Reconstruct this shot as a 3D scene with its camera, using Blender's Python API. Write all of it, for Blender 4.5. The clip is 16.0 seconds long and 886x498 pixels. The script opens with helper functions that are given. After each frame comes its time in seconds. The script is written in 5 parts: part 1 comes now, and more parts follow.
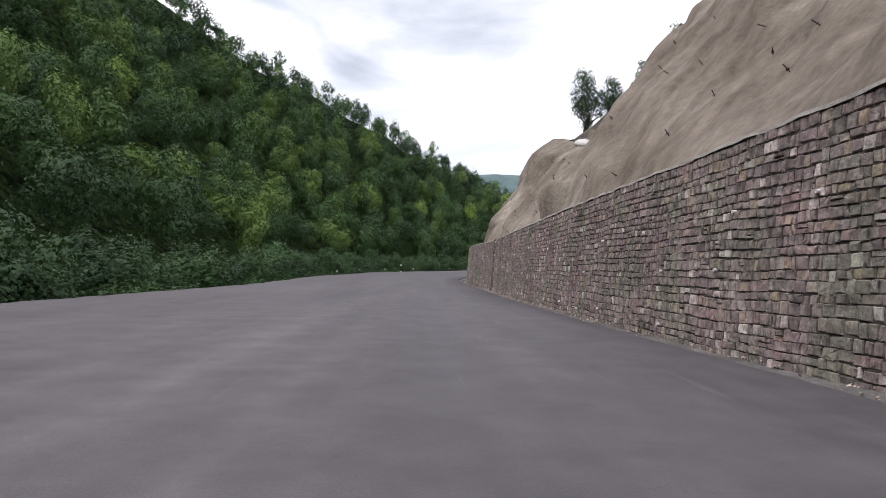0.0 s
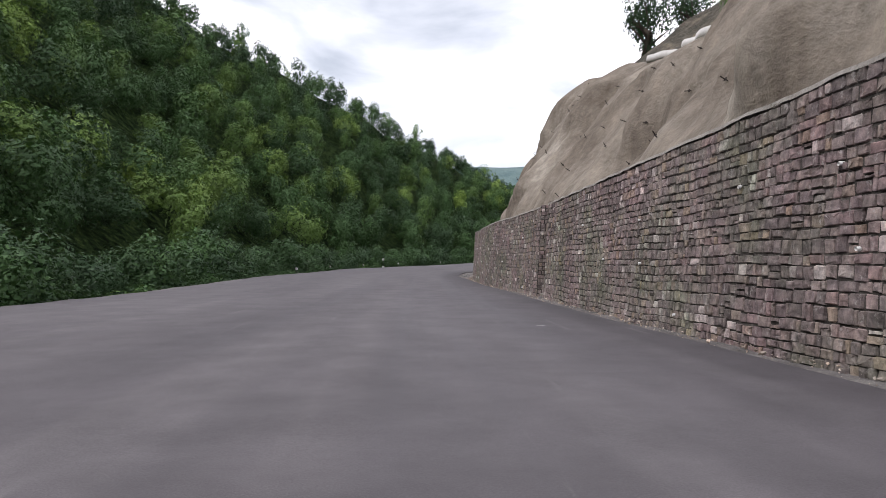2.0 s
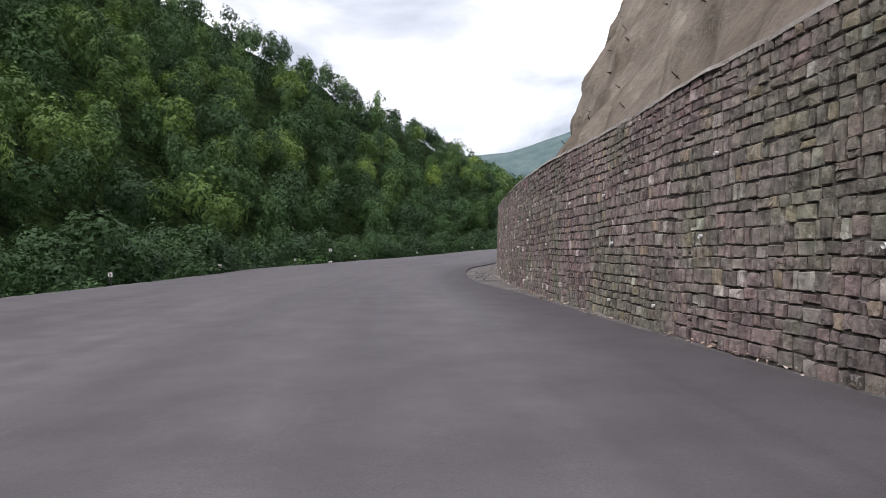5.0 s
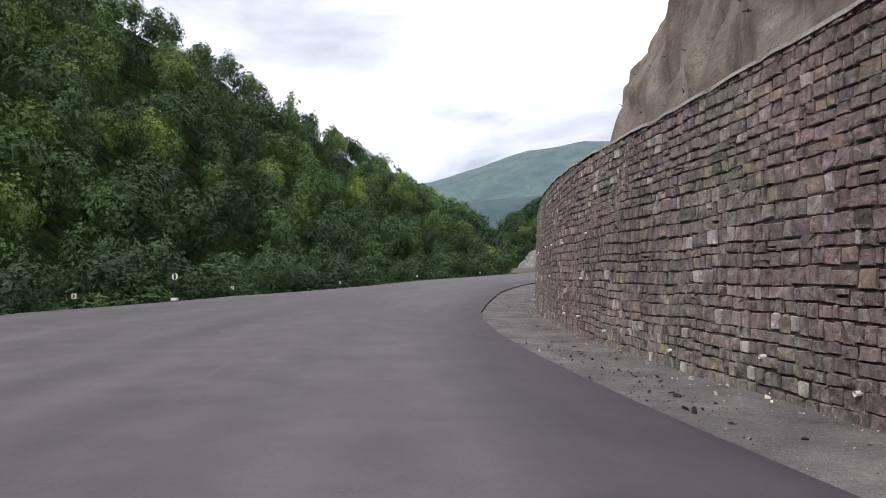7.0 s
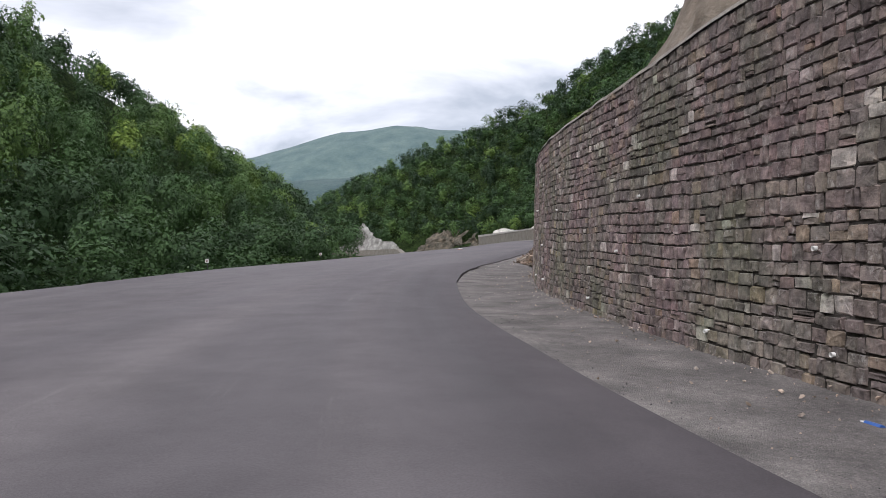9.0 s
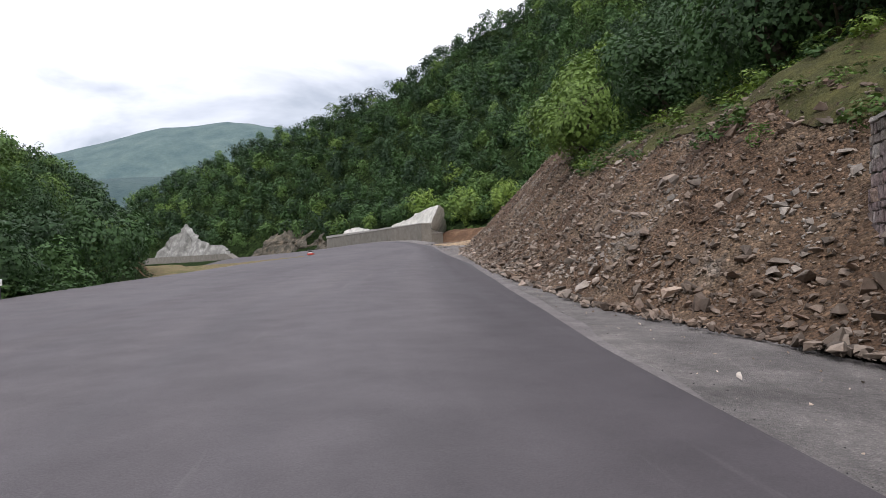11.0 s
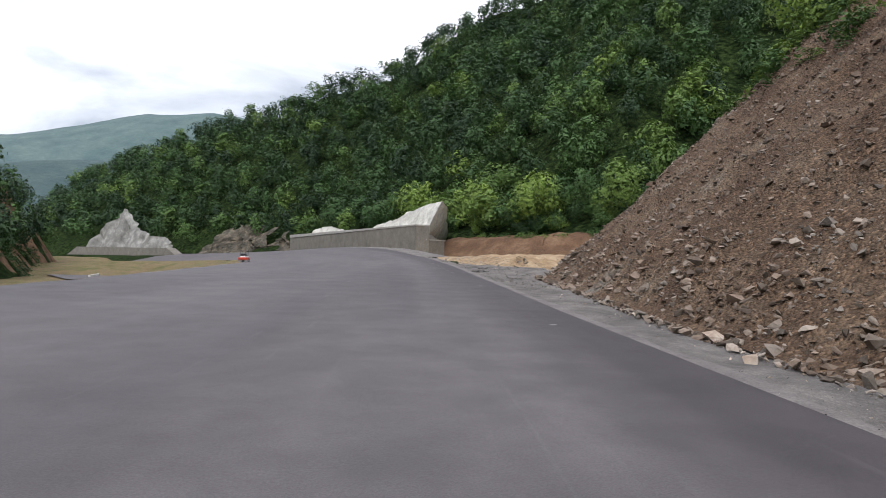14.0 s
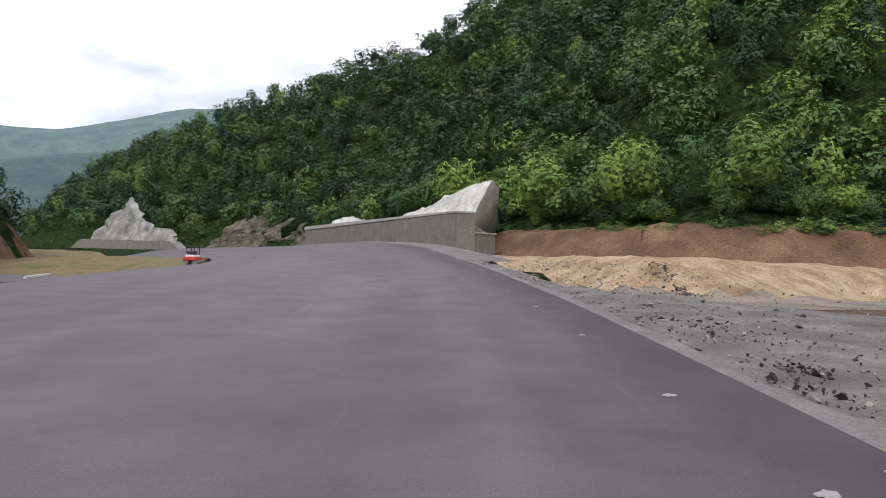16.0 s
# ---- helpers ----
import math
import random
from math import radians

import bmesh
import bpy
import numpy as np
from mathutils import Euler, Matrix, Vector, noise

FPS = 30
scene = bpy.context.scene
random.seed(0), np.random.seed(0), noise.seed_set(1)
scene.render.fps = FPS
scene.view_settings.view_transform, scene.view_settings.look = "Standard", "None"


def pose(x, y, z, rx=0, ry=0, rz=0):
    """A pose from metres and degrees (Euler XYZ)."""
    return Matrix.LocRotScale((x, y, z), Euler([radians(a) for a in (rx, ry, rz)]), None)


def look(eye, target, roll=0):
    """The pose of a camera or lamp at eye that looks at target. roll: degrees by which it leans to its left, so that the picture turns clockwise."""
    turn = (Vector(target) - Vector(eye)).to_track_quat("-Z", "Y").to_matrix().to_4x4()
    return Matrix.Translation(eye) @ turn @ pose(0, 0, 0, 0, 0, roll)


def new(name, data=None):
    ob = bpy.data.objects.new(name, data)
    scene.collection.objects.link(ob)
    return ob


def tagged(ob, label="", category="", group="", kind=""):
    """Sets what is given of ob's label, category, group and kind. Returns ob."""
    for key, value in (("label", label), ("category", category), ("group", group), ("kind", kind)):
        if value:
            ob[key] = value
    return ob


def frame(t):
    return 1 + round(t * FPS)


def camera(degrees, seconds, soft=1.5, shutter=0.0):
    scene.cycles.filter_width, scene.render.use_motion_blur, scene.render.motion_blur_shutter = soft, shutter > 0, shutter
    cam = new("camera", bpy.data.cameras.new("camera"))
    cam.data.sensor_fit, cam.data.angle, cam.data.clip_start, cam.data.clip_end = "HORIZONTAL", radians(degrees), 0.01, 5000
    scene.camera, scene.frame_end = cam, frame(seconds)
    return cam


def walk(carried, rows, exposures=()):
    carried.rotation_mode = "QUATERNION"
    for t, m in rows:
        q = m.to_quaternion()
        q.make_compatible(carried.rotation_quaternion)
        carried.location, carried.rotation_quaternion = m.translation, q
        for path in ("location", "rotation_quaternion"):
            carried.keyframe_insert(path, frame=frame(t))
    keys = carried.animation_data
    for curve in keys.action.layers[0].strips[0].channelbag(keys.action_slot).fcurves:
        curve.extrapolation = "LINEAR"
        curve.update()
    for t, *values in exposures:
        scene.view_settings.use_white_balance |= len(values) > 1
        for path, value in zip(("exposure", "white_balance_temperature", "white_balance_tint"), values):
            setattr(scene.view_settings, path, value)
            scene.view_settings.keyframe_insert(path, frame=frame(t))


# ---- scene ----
cam = camera(68.2, 16.0, soft=0.5)
EYE, TILT, LEAN = 1.45, 1.6, -1.3
ROWS = [
    (0.0, 0.0, 0.0, 0.0, -0.0, 0.0, 0.0),
    (0.5, -0.265, 5.899, -0.206, -0.9, -0.34, 2.03),
    (1.0, -0.521, 11.934, -0.447, -0.54, -0.11, 2.42),
    (1.5, -0.862, 18.026, -0.648, -1.07, -0.22, 0.96),
    (2.0, -1.146, 24.155, -0.87, -1.36, -0.5, 1.4),
    (2.5, -1.341, 30.412, -1.081, -2.53, -0.42, 2.07),
    (3.0, -1.54, 36.798, -1.296, -3.21, -0.67, 3.18),
    (3.5, -1.692, 43.396, -1.5, -3.9, -1.0, 3.12),
    (4.0, -1.833, 50.137, -1.729, -3.99, -1.54, 3.0),
    (6.5, -1.833, 88.489, -2.658, -8.46, -0.15, 2.31),
    (7.0, -1.381, 97.12, -2.989, -11.6, 0.89, 2.27),
    (7.5, -0.352, 105.725, -3.297, -15.23, 0.24, 4.01),
    (8.0, 0.659, 114.91, -3.326, -20.55, -1.09, 2.02),
    (8.5, 2.833, 124.489, -3.671, -23.33, -0.98, 1.13),
    (9.0, 5.504, 133.78, -3.975, -28.0, -1.15, 2.22),
    (11.5, 24.043, 170.688, -4.22, -44.35, -1.63, 1.88),
    (12.0, 28.523, 177.07, -4.356, -45.83, -1.54, 0.96),
    (12.5, 33.537, 183.463, -4.421, -44.8, -0.74, 0.59),
    (13.0, 38.327, 189.426, -4.516, -44.23, -0.61, -0.32),
    (13.5, 43.387, 195.371, -4.58, -44.0, -0.53, -0.4),
    (14.0, 48.786, 201.469, -4.675, -43.58, -0.84, -1.16),
    (14.5, 53.57, 207.179, -4.707, -42.73, -0.67, -0.28),
    (15.0, 58.824, 213.233, -4.803, -42.05, -1.08, -0.65),
    (15.5, 64.421, 219.345, -4.996, -40.75, -1.16, -1.31),
    (16.0, 69.429, 225.386, -4.996, -40.22, -1.37, -1.52),
]
walk(cam, [(t, pose(0, 0, EYE, TILT, LEAN) @ pose(x, y, z, 90 + pitch, roll, yaw)) for t, x, y, z, yaw, pitch, roll in ROWS], exposures=[(0, 0.4, 6340, 17), (11.5, 0.4, 6340, 17), (13, 0.4, 6280, 14), (16, 0.4, 6330, 16)])

# ---- world and light: a bright overcast sky ----
world = bpy.data.worlds.new("overcast")
scene.world = world
world.use_nodes = True
wn, wl = world.node_tree.nodes, world.node_tree.links
wn.clear()
w_out = wn.new("ShaderNodeOutputWorld")
sky = wn.new("ShaderNodeTexSky")
sky.sky_type, sky.sun_disc = "NISHITA", False
sky.sun_elevation, sky.sun_rotation = radians(58), radians(200)
b_sky = wn.new("ShaderNodeBackground")
b_sky.inputs[1].default_value = 0.12
wl.new(sky.outputs[0], b_sky.inputs[0])
w_tc, w_map = wn.new("ShaderNodeTexCoord"), wn.new("ShaderNodeMapping")
w_map.inputs["Scale"].default_value = (1.0, 1.0, 3.2)
wl.new(w_tc.outputs["Generated"], w_map.inputs[0])
cloud = wn.new("ShaderNodeTexNoise")
cloud.inputs["Scale"].default_value, cloud.inputs["Detail"].default_value = 2.6, 6
cloud.inputs["Roughness"].default_value, cloud.inputs["Distortion"].default_value = 0.5, 0.4
wl.new(w_map.outputs[0], cloud.inputs["Vector"])
ramp = wn.new("ShaderNodeValToRGB")
ramp.color_ramp.elements[0].position, ramp.color_ramp.elements[0].color = 0.36, (0.235, 0.258, 0.278, 1)
ramp.color_ramp.elements[1].position, ramp.color_ramp.elements[1].color = 0.64, (1.0, 1.0, 1.0, 1)
mid_ = ramp.color_ramp.elements.new(0.49)
mid_.color = (0.42, 0.438, 0.45, 1)
w_sep, w_low = wn.new("ShaderNodeSeparateXYZ"), wn.new("ShaderNodeMapRange")
wl.new(w_tc.outputs["Generated"], w_sep.inputs[0])
wl.new(w_sep.outputs["Z"], w_low.inputs["Value"])
for name_, value_ in (("From Min", 0.02), ("From Max", 0.34), ("To Min", -0.11), ("To Max", 0.035)):
    w_low.inputs[name_].default_value = value_
w_add = wn.new("ShaderNodeMath")
wl.new(cloud.outputs["Fac"], w_add.inputs[0])
wl.new(w_low.outputs[0], w_add.inputs[1])
b_cloud = wn.new("ShaderNodeBackground")
b_cloud.inputs[1].default_value = 1.95
wl.new(w_add.outputs[0], ramp.inputs[0])
wl.new(ramp.outputs[0], b_cloud.inputs[0])
w_mix = wn.new("ShaderNodeMixShader")
w_mix.inputs[0].default_value = 0.85
wl.new(b_sky.outputs[0], w_mix.inputs[1])
wl.new(b_cloud.outputs[0], w_mix.inputs[2])
wl.new(w_mix.outputs[0], w_out.inputs[0])
sun = new("sun", bpy.data.lights.new("sun", "SUN"))
sun.data.energy, sun.data.angle, sun.data.color = 1.5, radians(20), (1.0, 0.97, 0.92)
sun.matrix_world = look((-110, -10, 165), (20, 60, 0))


# ---- materials ----
def shader(name, rough=0.85, spec=0.3):
    m = bpy.data.materials.new(name)
    m.use_nodes = True
    nt = m.node_tree
    b = nt.nodes["Principled BSDF"]
    b.inputs["Roughness"].default_value = rough
    b.inputs["Specular IOR Level"].default_value = spec
    return m, nt, b


def ramp_of(nt, fac, stops):
    r = nt.nodes.new("ShaderNodeValToRGB")
    e = r.color_ramp.elements
    while len(e) < len(stops):
        e.new(0.5)
    for el, (p, c) in zip(e, stops):
        el.position, el.color = p, (*c, 1)
    nt.links.new(fac, r.inputs[0])
    return r.outputs[0]


def noise_of(nt, scale, detail=6, rough=0.6, stretch=(1, 1, 1), uv=False, distort=0.0):
    tc, mp = nt.nodes.new("ShaderNodeTexCoord"), nt.nodes.new("ShaderNodeMapping")
    mp.inputs["Scale"].default_value = stretch
    nt.links.new(tc.outputs["UV" if uv else "Object"], mp.inputs[0])
    n = nt.nodes.new("ShaderNodeTexNoise")
    n.inputs["Scale"].default_value, n.inputs["Detail"].default_value = scale, detail
    n.inputs["Roughness"].default_value, n.inputs["Distortion"].default_value = rough, distort
    nt.links.new(mp.outputs[0], n.inputs["Vector"])
    return n.outputs["Fac"]


def blend(nt, a, b, fac, mode="MIX"):
    x = nt.nodes.new("ShaderNodeMix")
    x.data_type, x.blend_type = "RGBA", mode
    for key, v in ((0, fac), (6, a), (7, b)):
        if hasattr(v, "links"):
            nt.links.new(v, x.inputs[key])
        else:
            x.inputs[key].default_value = v if key == 0 else (*v, 1)
    return x.outputs[2]


def bump_of(nt, b, height, strength=0.5, dist=0.05):
    n = nt.nodes.new("ShaderNodeBump")
    n.inputs["Strength"].default_value, n.inputs["Distance"].default_value = strength, dist
    nt.links.new(height, n.inputs["Height"])
    nt.links.new(n.outputs[0], b.inputs["Normal"])


def earthy(name, stops, scale, fine, rough=0.9, spec=0.2, bump=0.5, dist=0.05, island=0.0, objrand=0.0, fine_amt=0.6, pebble=0.0, pebble_amt=0.75):
    """Large patches of colour, a fine grain over them, and relief; pieces may differ one from another."""
    m, nt, b = shader(name, rough, spec)
    col = ramp_of(nt, noise_of(nt, scale, 5, 0.6), stops)
    g = noise_of(nt, fine, 8, 0.7)
    col = blend(nt, col, ramp_of(nt, g, [(0.3, (0.45, 0.45, 0.45)), (0.7, (1.35, 1.33, 1.3))]), fine_amt, "MULTIPLY")
    if island:
        geo = nt.nodes.new("ShaderNodeNewGeometry")
        col = blend(nt, col, ramp_of(nt, geo.outputs["Random Per Island"], [(0, (1 - island, 1 - island, 1 - island)), (0.5, (1, 1, 1)), (1, (1 + island, 1 + island * 0.95, 1 + island * 0.9))]), 1.0, "MULTIPLY")
    if objrand:
        oi = nt.nodes.new("ShaderNodeObjectInfo")
        col = blend(nt, col, ramp_of(nt, oi.outputs["Random"], [(0, (1 - objrand,) * 3), (1, (1 + objrand,) * 3)]), 1.0, "MULTIPLY")
    if pebble:
        tc, vo = nt.nodes.new("ShaderNodeTexCoord"), nt.nodes.new("ShaderNodeTexVoronoi")
        vo.inputs["Scale"].default_value = pebble
        nt.links.new(tc.outputs["Object"], vo.inputs["Vector"])
        sep = nt.nodes.new("ShaderNodeSeparateColor")
        nt.links.new(vo.outputs["Color"], sep.inputs[0])
        col = blend(nt, col, ramp_of(nt, sep.outputs[0], [(0.0, (0.55, 0.55, 0.55)), (0.5, (0.95, 0.95, 0.95)), (0.8, (1.25, 1.22, 1.2)), (1.0, (2.0, 1.95, 1.9))]), pebble_amt, "MULTIPLY")
        add = nt.nodes.new("ShaderNodeMath")
        add.operation = "SUBTRACT"
        nt.links.new(g, add.inputs[0])
        nt.links.new(vo.outputs["Distance"], add.inputs[1])
        g = add.outputs[0]
    nt.links.new(col, b.inputs["Base Color"])
    bump_of(nt, b, g, bump, dist)
    return m


def plain(name, colour, rough=0.5, spec=0.4, metal=0.0, wear=0.25):
    m, nt, b = shader(name, rough, spec)
    b.inputs["Metallic"].default_value = metal
    g = noise_of(nt, 9.0, 6, 0.65)
    nt.links.new(ramp_of(nt, g, [(0.3, tuple(c * (1 - wear) for c in colour)), (0.65, colour)]), b.inputs["Base Color"])
    bump_of(nt, b, g, 0.1, 0.01)
    return m


def leafy(name, cell, dark, mid, light):
    """Sprays of single leaves, cell metres apart, with gaps between; colour differs from tree to tree (tint) and from leaf to leaf."""
    m, nt, b = shader(name, 0.65, 0.25)
    at = nt.nodes.new("ShaderNodeAttribute")
    at.attribute_name = "tint"
    geo = nt.nodes.new("ShaderNodeNewGeometry")
    oi = nt.nodes.new("ShaderNodeObjectInfo")
    tint = nt.nodes.new("ShaderNodeMath")
    tint.operation = "ADD"
    nt.links.new(at.outputs["Fac"], tint.inputs[0])
    off = nt.nodes.new("ShaderNodeMath")
    off.operation, off.inputs[1].default_value = "MULTIPLY", 0.2
    nt.links.new(oi.outputs["Random"], off.inputs[0])
    nt.links.new(off.outputs[0], tint.inputs[1])
    col = ramp_of(nt, tint.outputs[0], [(0.0, dark), (0.5, mid), (1.0, light)])
    wob = nt.nodes.new("ShaderNodeTexNoise")
    wob.inputs["Scale"].default_value, wob.inputs["Detail"].default_value = 1.5 / cell, 1
    nt.links.new(geo.outputs["Position"], wob.inputs["Vector"])
    push = nt.nodes.new("ShaderNodeVectorMath")
    push.operation, push.inputs[1].default_value = "MULTIPLY_ADD", (cell * 0.9,) * 3
    nt.links.new(wob.outputs["Color"], push.inputs[0])
    nt.links.new(geo.outputs["Position"], push.inputs[2])
    vor = nt.nodes.new("ShaderNodeTexVoronoi")
    vor.inputs["Scale"].default_value = 1.0 / cell
    nt.links.new(push.outputs[0], vor.inputs["Vector"])
    leaf = nt.nodes.new("ShaderNodeMath")
    leaf.operation, leaf.inputs[1].default_value = "LESS_THAN", 0.54
    nt.links.new(vor.outputs["Distance"], leaf.inputs[0])
    col = blend(nt, col, ramp_of(nt, vor.outputs["Color"], [(0.15, (0.7, 0.72, 0.74)), (0.85, (1.3, 1.27, 1.2))]), 0.7, "MULTIPLY")
    nt.links.new(col, b.inputs["Base Color"])
    tr = nt.nodes.new("ShaderNodeBsdfTranslucent")
    nt.links.new(blend(nt, col, (1.2, 1.3, 0.6), 0.5, "MULTIPLY"), tr.inputs[0])
    mx = nt.nodes.new("ShaderNodeMixShader")
    mx.inputs[0].default_value = 0.12
    nt.links.new(b.outputs[0], mx.inputs[1])
    nt.links.new(tr.outputs[0], mx.inputs[2])
    clear, gaps = nt.nodes.new("ShaderNodeBsdfTransparent"), nt.nodes.new("ShaderNodeMixShader")
    nt.links.new(leaf.outputs[0], gaps.inputs[0])
    nt.links.new(clear.outputs[0], gaps.inputs[1])
    nt.links.new(mx.outputs[0], gaps.inputs[2])
    nt.links.new(gaps.outputs[0], nt.nodes["Material Output"].inputs[0])
    return m


def asphalt():
    """Fresh asphalt: grain, paver streaks along the road, pale dusty tracks."""
    m, nt, b = shader("asphalt", 0.8, 0.3)
    streak = noise_of(nt, 1.0, 5, 0.55, (0.8, 0.012, 1), True)
    col = ramp_of(nt, streak, [(0.3, (0.074, 0.067, 0.072)), (0.5, (0.09, 0.082, 0.087)), (0.7, (0.115, 0.106, 0.11))])
    patch = noise_of(nt, 1.0, 4, 0.55, (0.25, 0.035, 1), True)
    col = blend(nt, col, ramp_of(nt, patch, [(0.33, (0.84, 0.83, 0.84)), (0.68, (1.16, 1.16, 1.15))]), 1.0, "MULTIPLY")
    col = blend(nt, col, ramp_of(nt, noise_of(nt, 0.9, 6, 0.65), [(0.35, (0.84, 0.84, 0.84)), (0.65, (1.14, 1.14, 1.14))]), 1.0, "MULTIPLY")
    scuff = ramp_of(nt, noise_of(nt, 1.0, 6, 0.6, (3.2, 0.16, 1), True), [(0.64, (0, 0, 0)), (0.76, (1, 1, 1))])
    col = blend(nt, col, (0.19, 0.178, 0.178), blend(nt, (0, 0, 0), scuff, 0.45))
    fresh = nt.nodes.new("ShaderNodeAttribute")
    fresh.attribute_name = "tint"
    col = blend(nt, col, (0.66, 0.64, 0.66), fresh.outputs["Fac"], "MULTIPLY")
    g = noise_of(nt, 60.0, 3, 0.7)
    col = blend(nt, col, ramp_of(nt, g, [(0.3, (0.7, 0.7, 0.7)), (0.7, (1.3, 1.3, 1.3))]), 0.7, "MULTIPLY")
    nt.links.new(col, b.inputs["Base Color"])
    nt.links.new(ramp_of(nt, streak, [(0.3, (0.62,) * 3), (0.7, (0.85,) * 3)]), b.inputs["Roughness"])
    bump_of(nt, b, g, 0.35, 0.01)
    return m


M_ASPHALT = asphalt()
M_GRAVEL = earthy("gravel", [(0.32, (0.125, 0.118, 0.114)), (0.5, (0.185, 0.174, 0.168)), (0.68, (0.26, 0.245, 0.232))], 0.9, 11.0, bump=0.7, fine_amt=0.45, pebble=60.0, pebble_amt=0.35)


def stony(name, single):
    """Rubble stone: each stone its own grey, brown, ochre or reddish tone, rough grain, stains over the wall, pale mortar smears."""
    m, nt, b = shader(name, 0.88, 0.25)
    src = nt.nodes.new("ShaderNodeObjectInfo").outputs["Random"] if single else nt.nodes.new("ShaderNodeNewGeometry").outputs["Random Per Island"]
    col = ramp_of(nt, src, [(0.0, (0.125, 0.112, 0.106)), (0.14, (0.19, 0.168, 0.16)), (0.3, (0.225, 0.2, 0.18)), (0.42, (0.175, 0.164, 0.15)), (0.54, (0.215, 0.19, 0.184)), (0.65, (0.22, 0.176, 0.164)),
                            (0.74, (0.15, 0.134, 0.132)), (0.84, (0.225, 0.2, 0.172)), (0.89, (0.26, 0.215, 0.165)), (0.94, (0.24, 0.226, 0.21)), (1.0, (0.46, 0.44, 0.41))])
    patches = noise_of(nt, 0.55, 3, 0.5)
    col = blend(nt, col, ramp_of(nt, patches, [(0.34, (0.86, 0.97, 0.84)), (0.48, (1, 1, 1)), (0.62, (1.06, 0.95, 1.02))]), 0.9, "MULTIPLY")
    g = noise_of(nt, 13.0, 8, 0.72)
    chunk = noise_of(nt, 5.5, 4, 0.6)
    col = blend(nt, col, ramp_of(nt, g, [(0.3, (0.45, 0.45, 0.45)), (0.55, (1.05, 1.03, 1.02)), (0.72, (1.6, 1.57, 1.54))]), 0.6, "MULTIPLY")
    col = blend(nt, col, ramp_of(nt, chunk, [(0.34, (0.55, 0.54, 0.55)), (0.5, (1.0, 1.0, 1.0)), (0.66, (1.5, 1.46, 1.42))]), 0.8, "MULTIPLY")
    col = blend(nt, col, ramp_of(nt, noise_of(nt, 0.45, 4, 0.6), [(0.32, (0.82, 0.8, 0.79)), (0.68, (1.33, 1.3, 1.27))]), 1.0, "MULTIPLY")
    smear = ramp_of(nt, noise_of(nt, 7.5, 6, 0.75, (1, 1, 0.6)), [(0.58, (0, 0, 0)), (0.64, (1, 1, 1))])
    col = blend(nt, col, (0.52, 0.5, 0.47), blend(nt, (0, 0, 0), smear, 0.4))
    nt.links.new(col, b.inputs["Base Color"])
    both = nt.nodes.new("ShaderNodeMath")
    both.operation, both.inputs[1].default_value = "MULTIPLY_ADD", 0.5
    nt.links.new(g, both.inputs[0])
    nt.links.new(chunk, both.inputs[2])
    bump_of(nt, b, both.outputs[0], 0.9, 0.06)
    return m


M_STONE, M_STONE_ONE = stony("wall_stone", False), stony("wall_stone_single", True)
M_MORTAR = earthy("mortar", [(0.36, (0.04, 0.036, 0.033)), (0.54, (0.085, 0.077, 0.07)), (0.7, (0.25, 0.232, 0.215))], 1.8, 20.0, bump=0.8)
M_COPING = earthy("coping_mortar", [(0.35, (0.24, 0.225, 0.205)), (0.7, (0.36, 0.34, 0.31))], 1.5, 16.0)

def shotcrete():
    """Sprayed concrete: blotches, drip streaks down the face, grainy relief."""
    m, nt, b = shader("shotcrete", 0.95, 0.12)
    col = ramp_of(nt, noise_of(nt, 0.22, 5, 0.6), [(0.3, (0.135, 0.113, 0.09)), (0.48, (0.2, 0.172, 0.142)), (0.6, (0.235, 0.207, 0.172)), (0.74, (0.35, 0.318, 0.27))])
    col = blend(nt, col, ramp_of(nt, noise_of(nt, 0.9, 5, 0.6, (1, 1, 0.16)), [(0.32, (0.7, 0.68, 0.66)), (0.5, (1, 1, 1)), (0.7, (1.28, 1.27, 1.24))]), 0.9, "MULTIPLY")
    g = noise_of(nt, 3.2, 8, 0.65)
    col = blend(nt, col, ramp_of(nt, g, [(0.3, (0.7, 0.7, 0.7)), (0.7, (1.22, 1.2, 1.18))]), 0.6, "MULTIPLY")
    nt.links.new(col, b.inputs["Base Color"])
    bump_of(nt, b, g, 0.9, 0.16)
    return m


M_SHOTCRETE = shotcrete()
M_PALECRETE = earthy("pale_shotcrete", [(0.3, (0.14, 0.14, 0.13)), (0.5, (0.225, 0.225, 0.21)), (0.68, (0.37, 0.37, 0.345))], 0.4, 3.0, 0.95, 0.15, 0.6, 0.1, fine_amt=0.5)
M_BANK = earthy("rubbly_soil", [(0.3, (0.085, 0.053, 0.035)), (0.5, (0.14, 0.092, 0.06)), (0.62, (0.19, 0.138, 0.095)), (0.7, (0.24, 0.225, 0.2))], 0.3, 5.0, bump=1.0, dist=0.1, fine_amt=0.8, pebble=14.0)
M_DIRT = earthy("sandy_dirt", [(0.3, (0.22, 0.148, 0.086)), (0.5, (0.375, 0.272, 0.168)), (0.68, (0.5, 0.392, 0.265))], 0.55, 6.0, bump=1.0, dist=0.14, fine_amt=0.9)
M_VERGE = earthy("thin_grass_on_dirt", [(0.34, (0.22, 0.155, 0.095)), (0.5, (0.2, 0.165, 0.085)), (0.66, (0.125, 0.125, 0.05))], 0.3, 4.0, bump=0.9, dist=0.1, fine_amt=0.7, pebble=14.0)
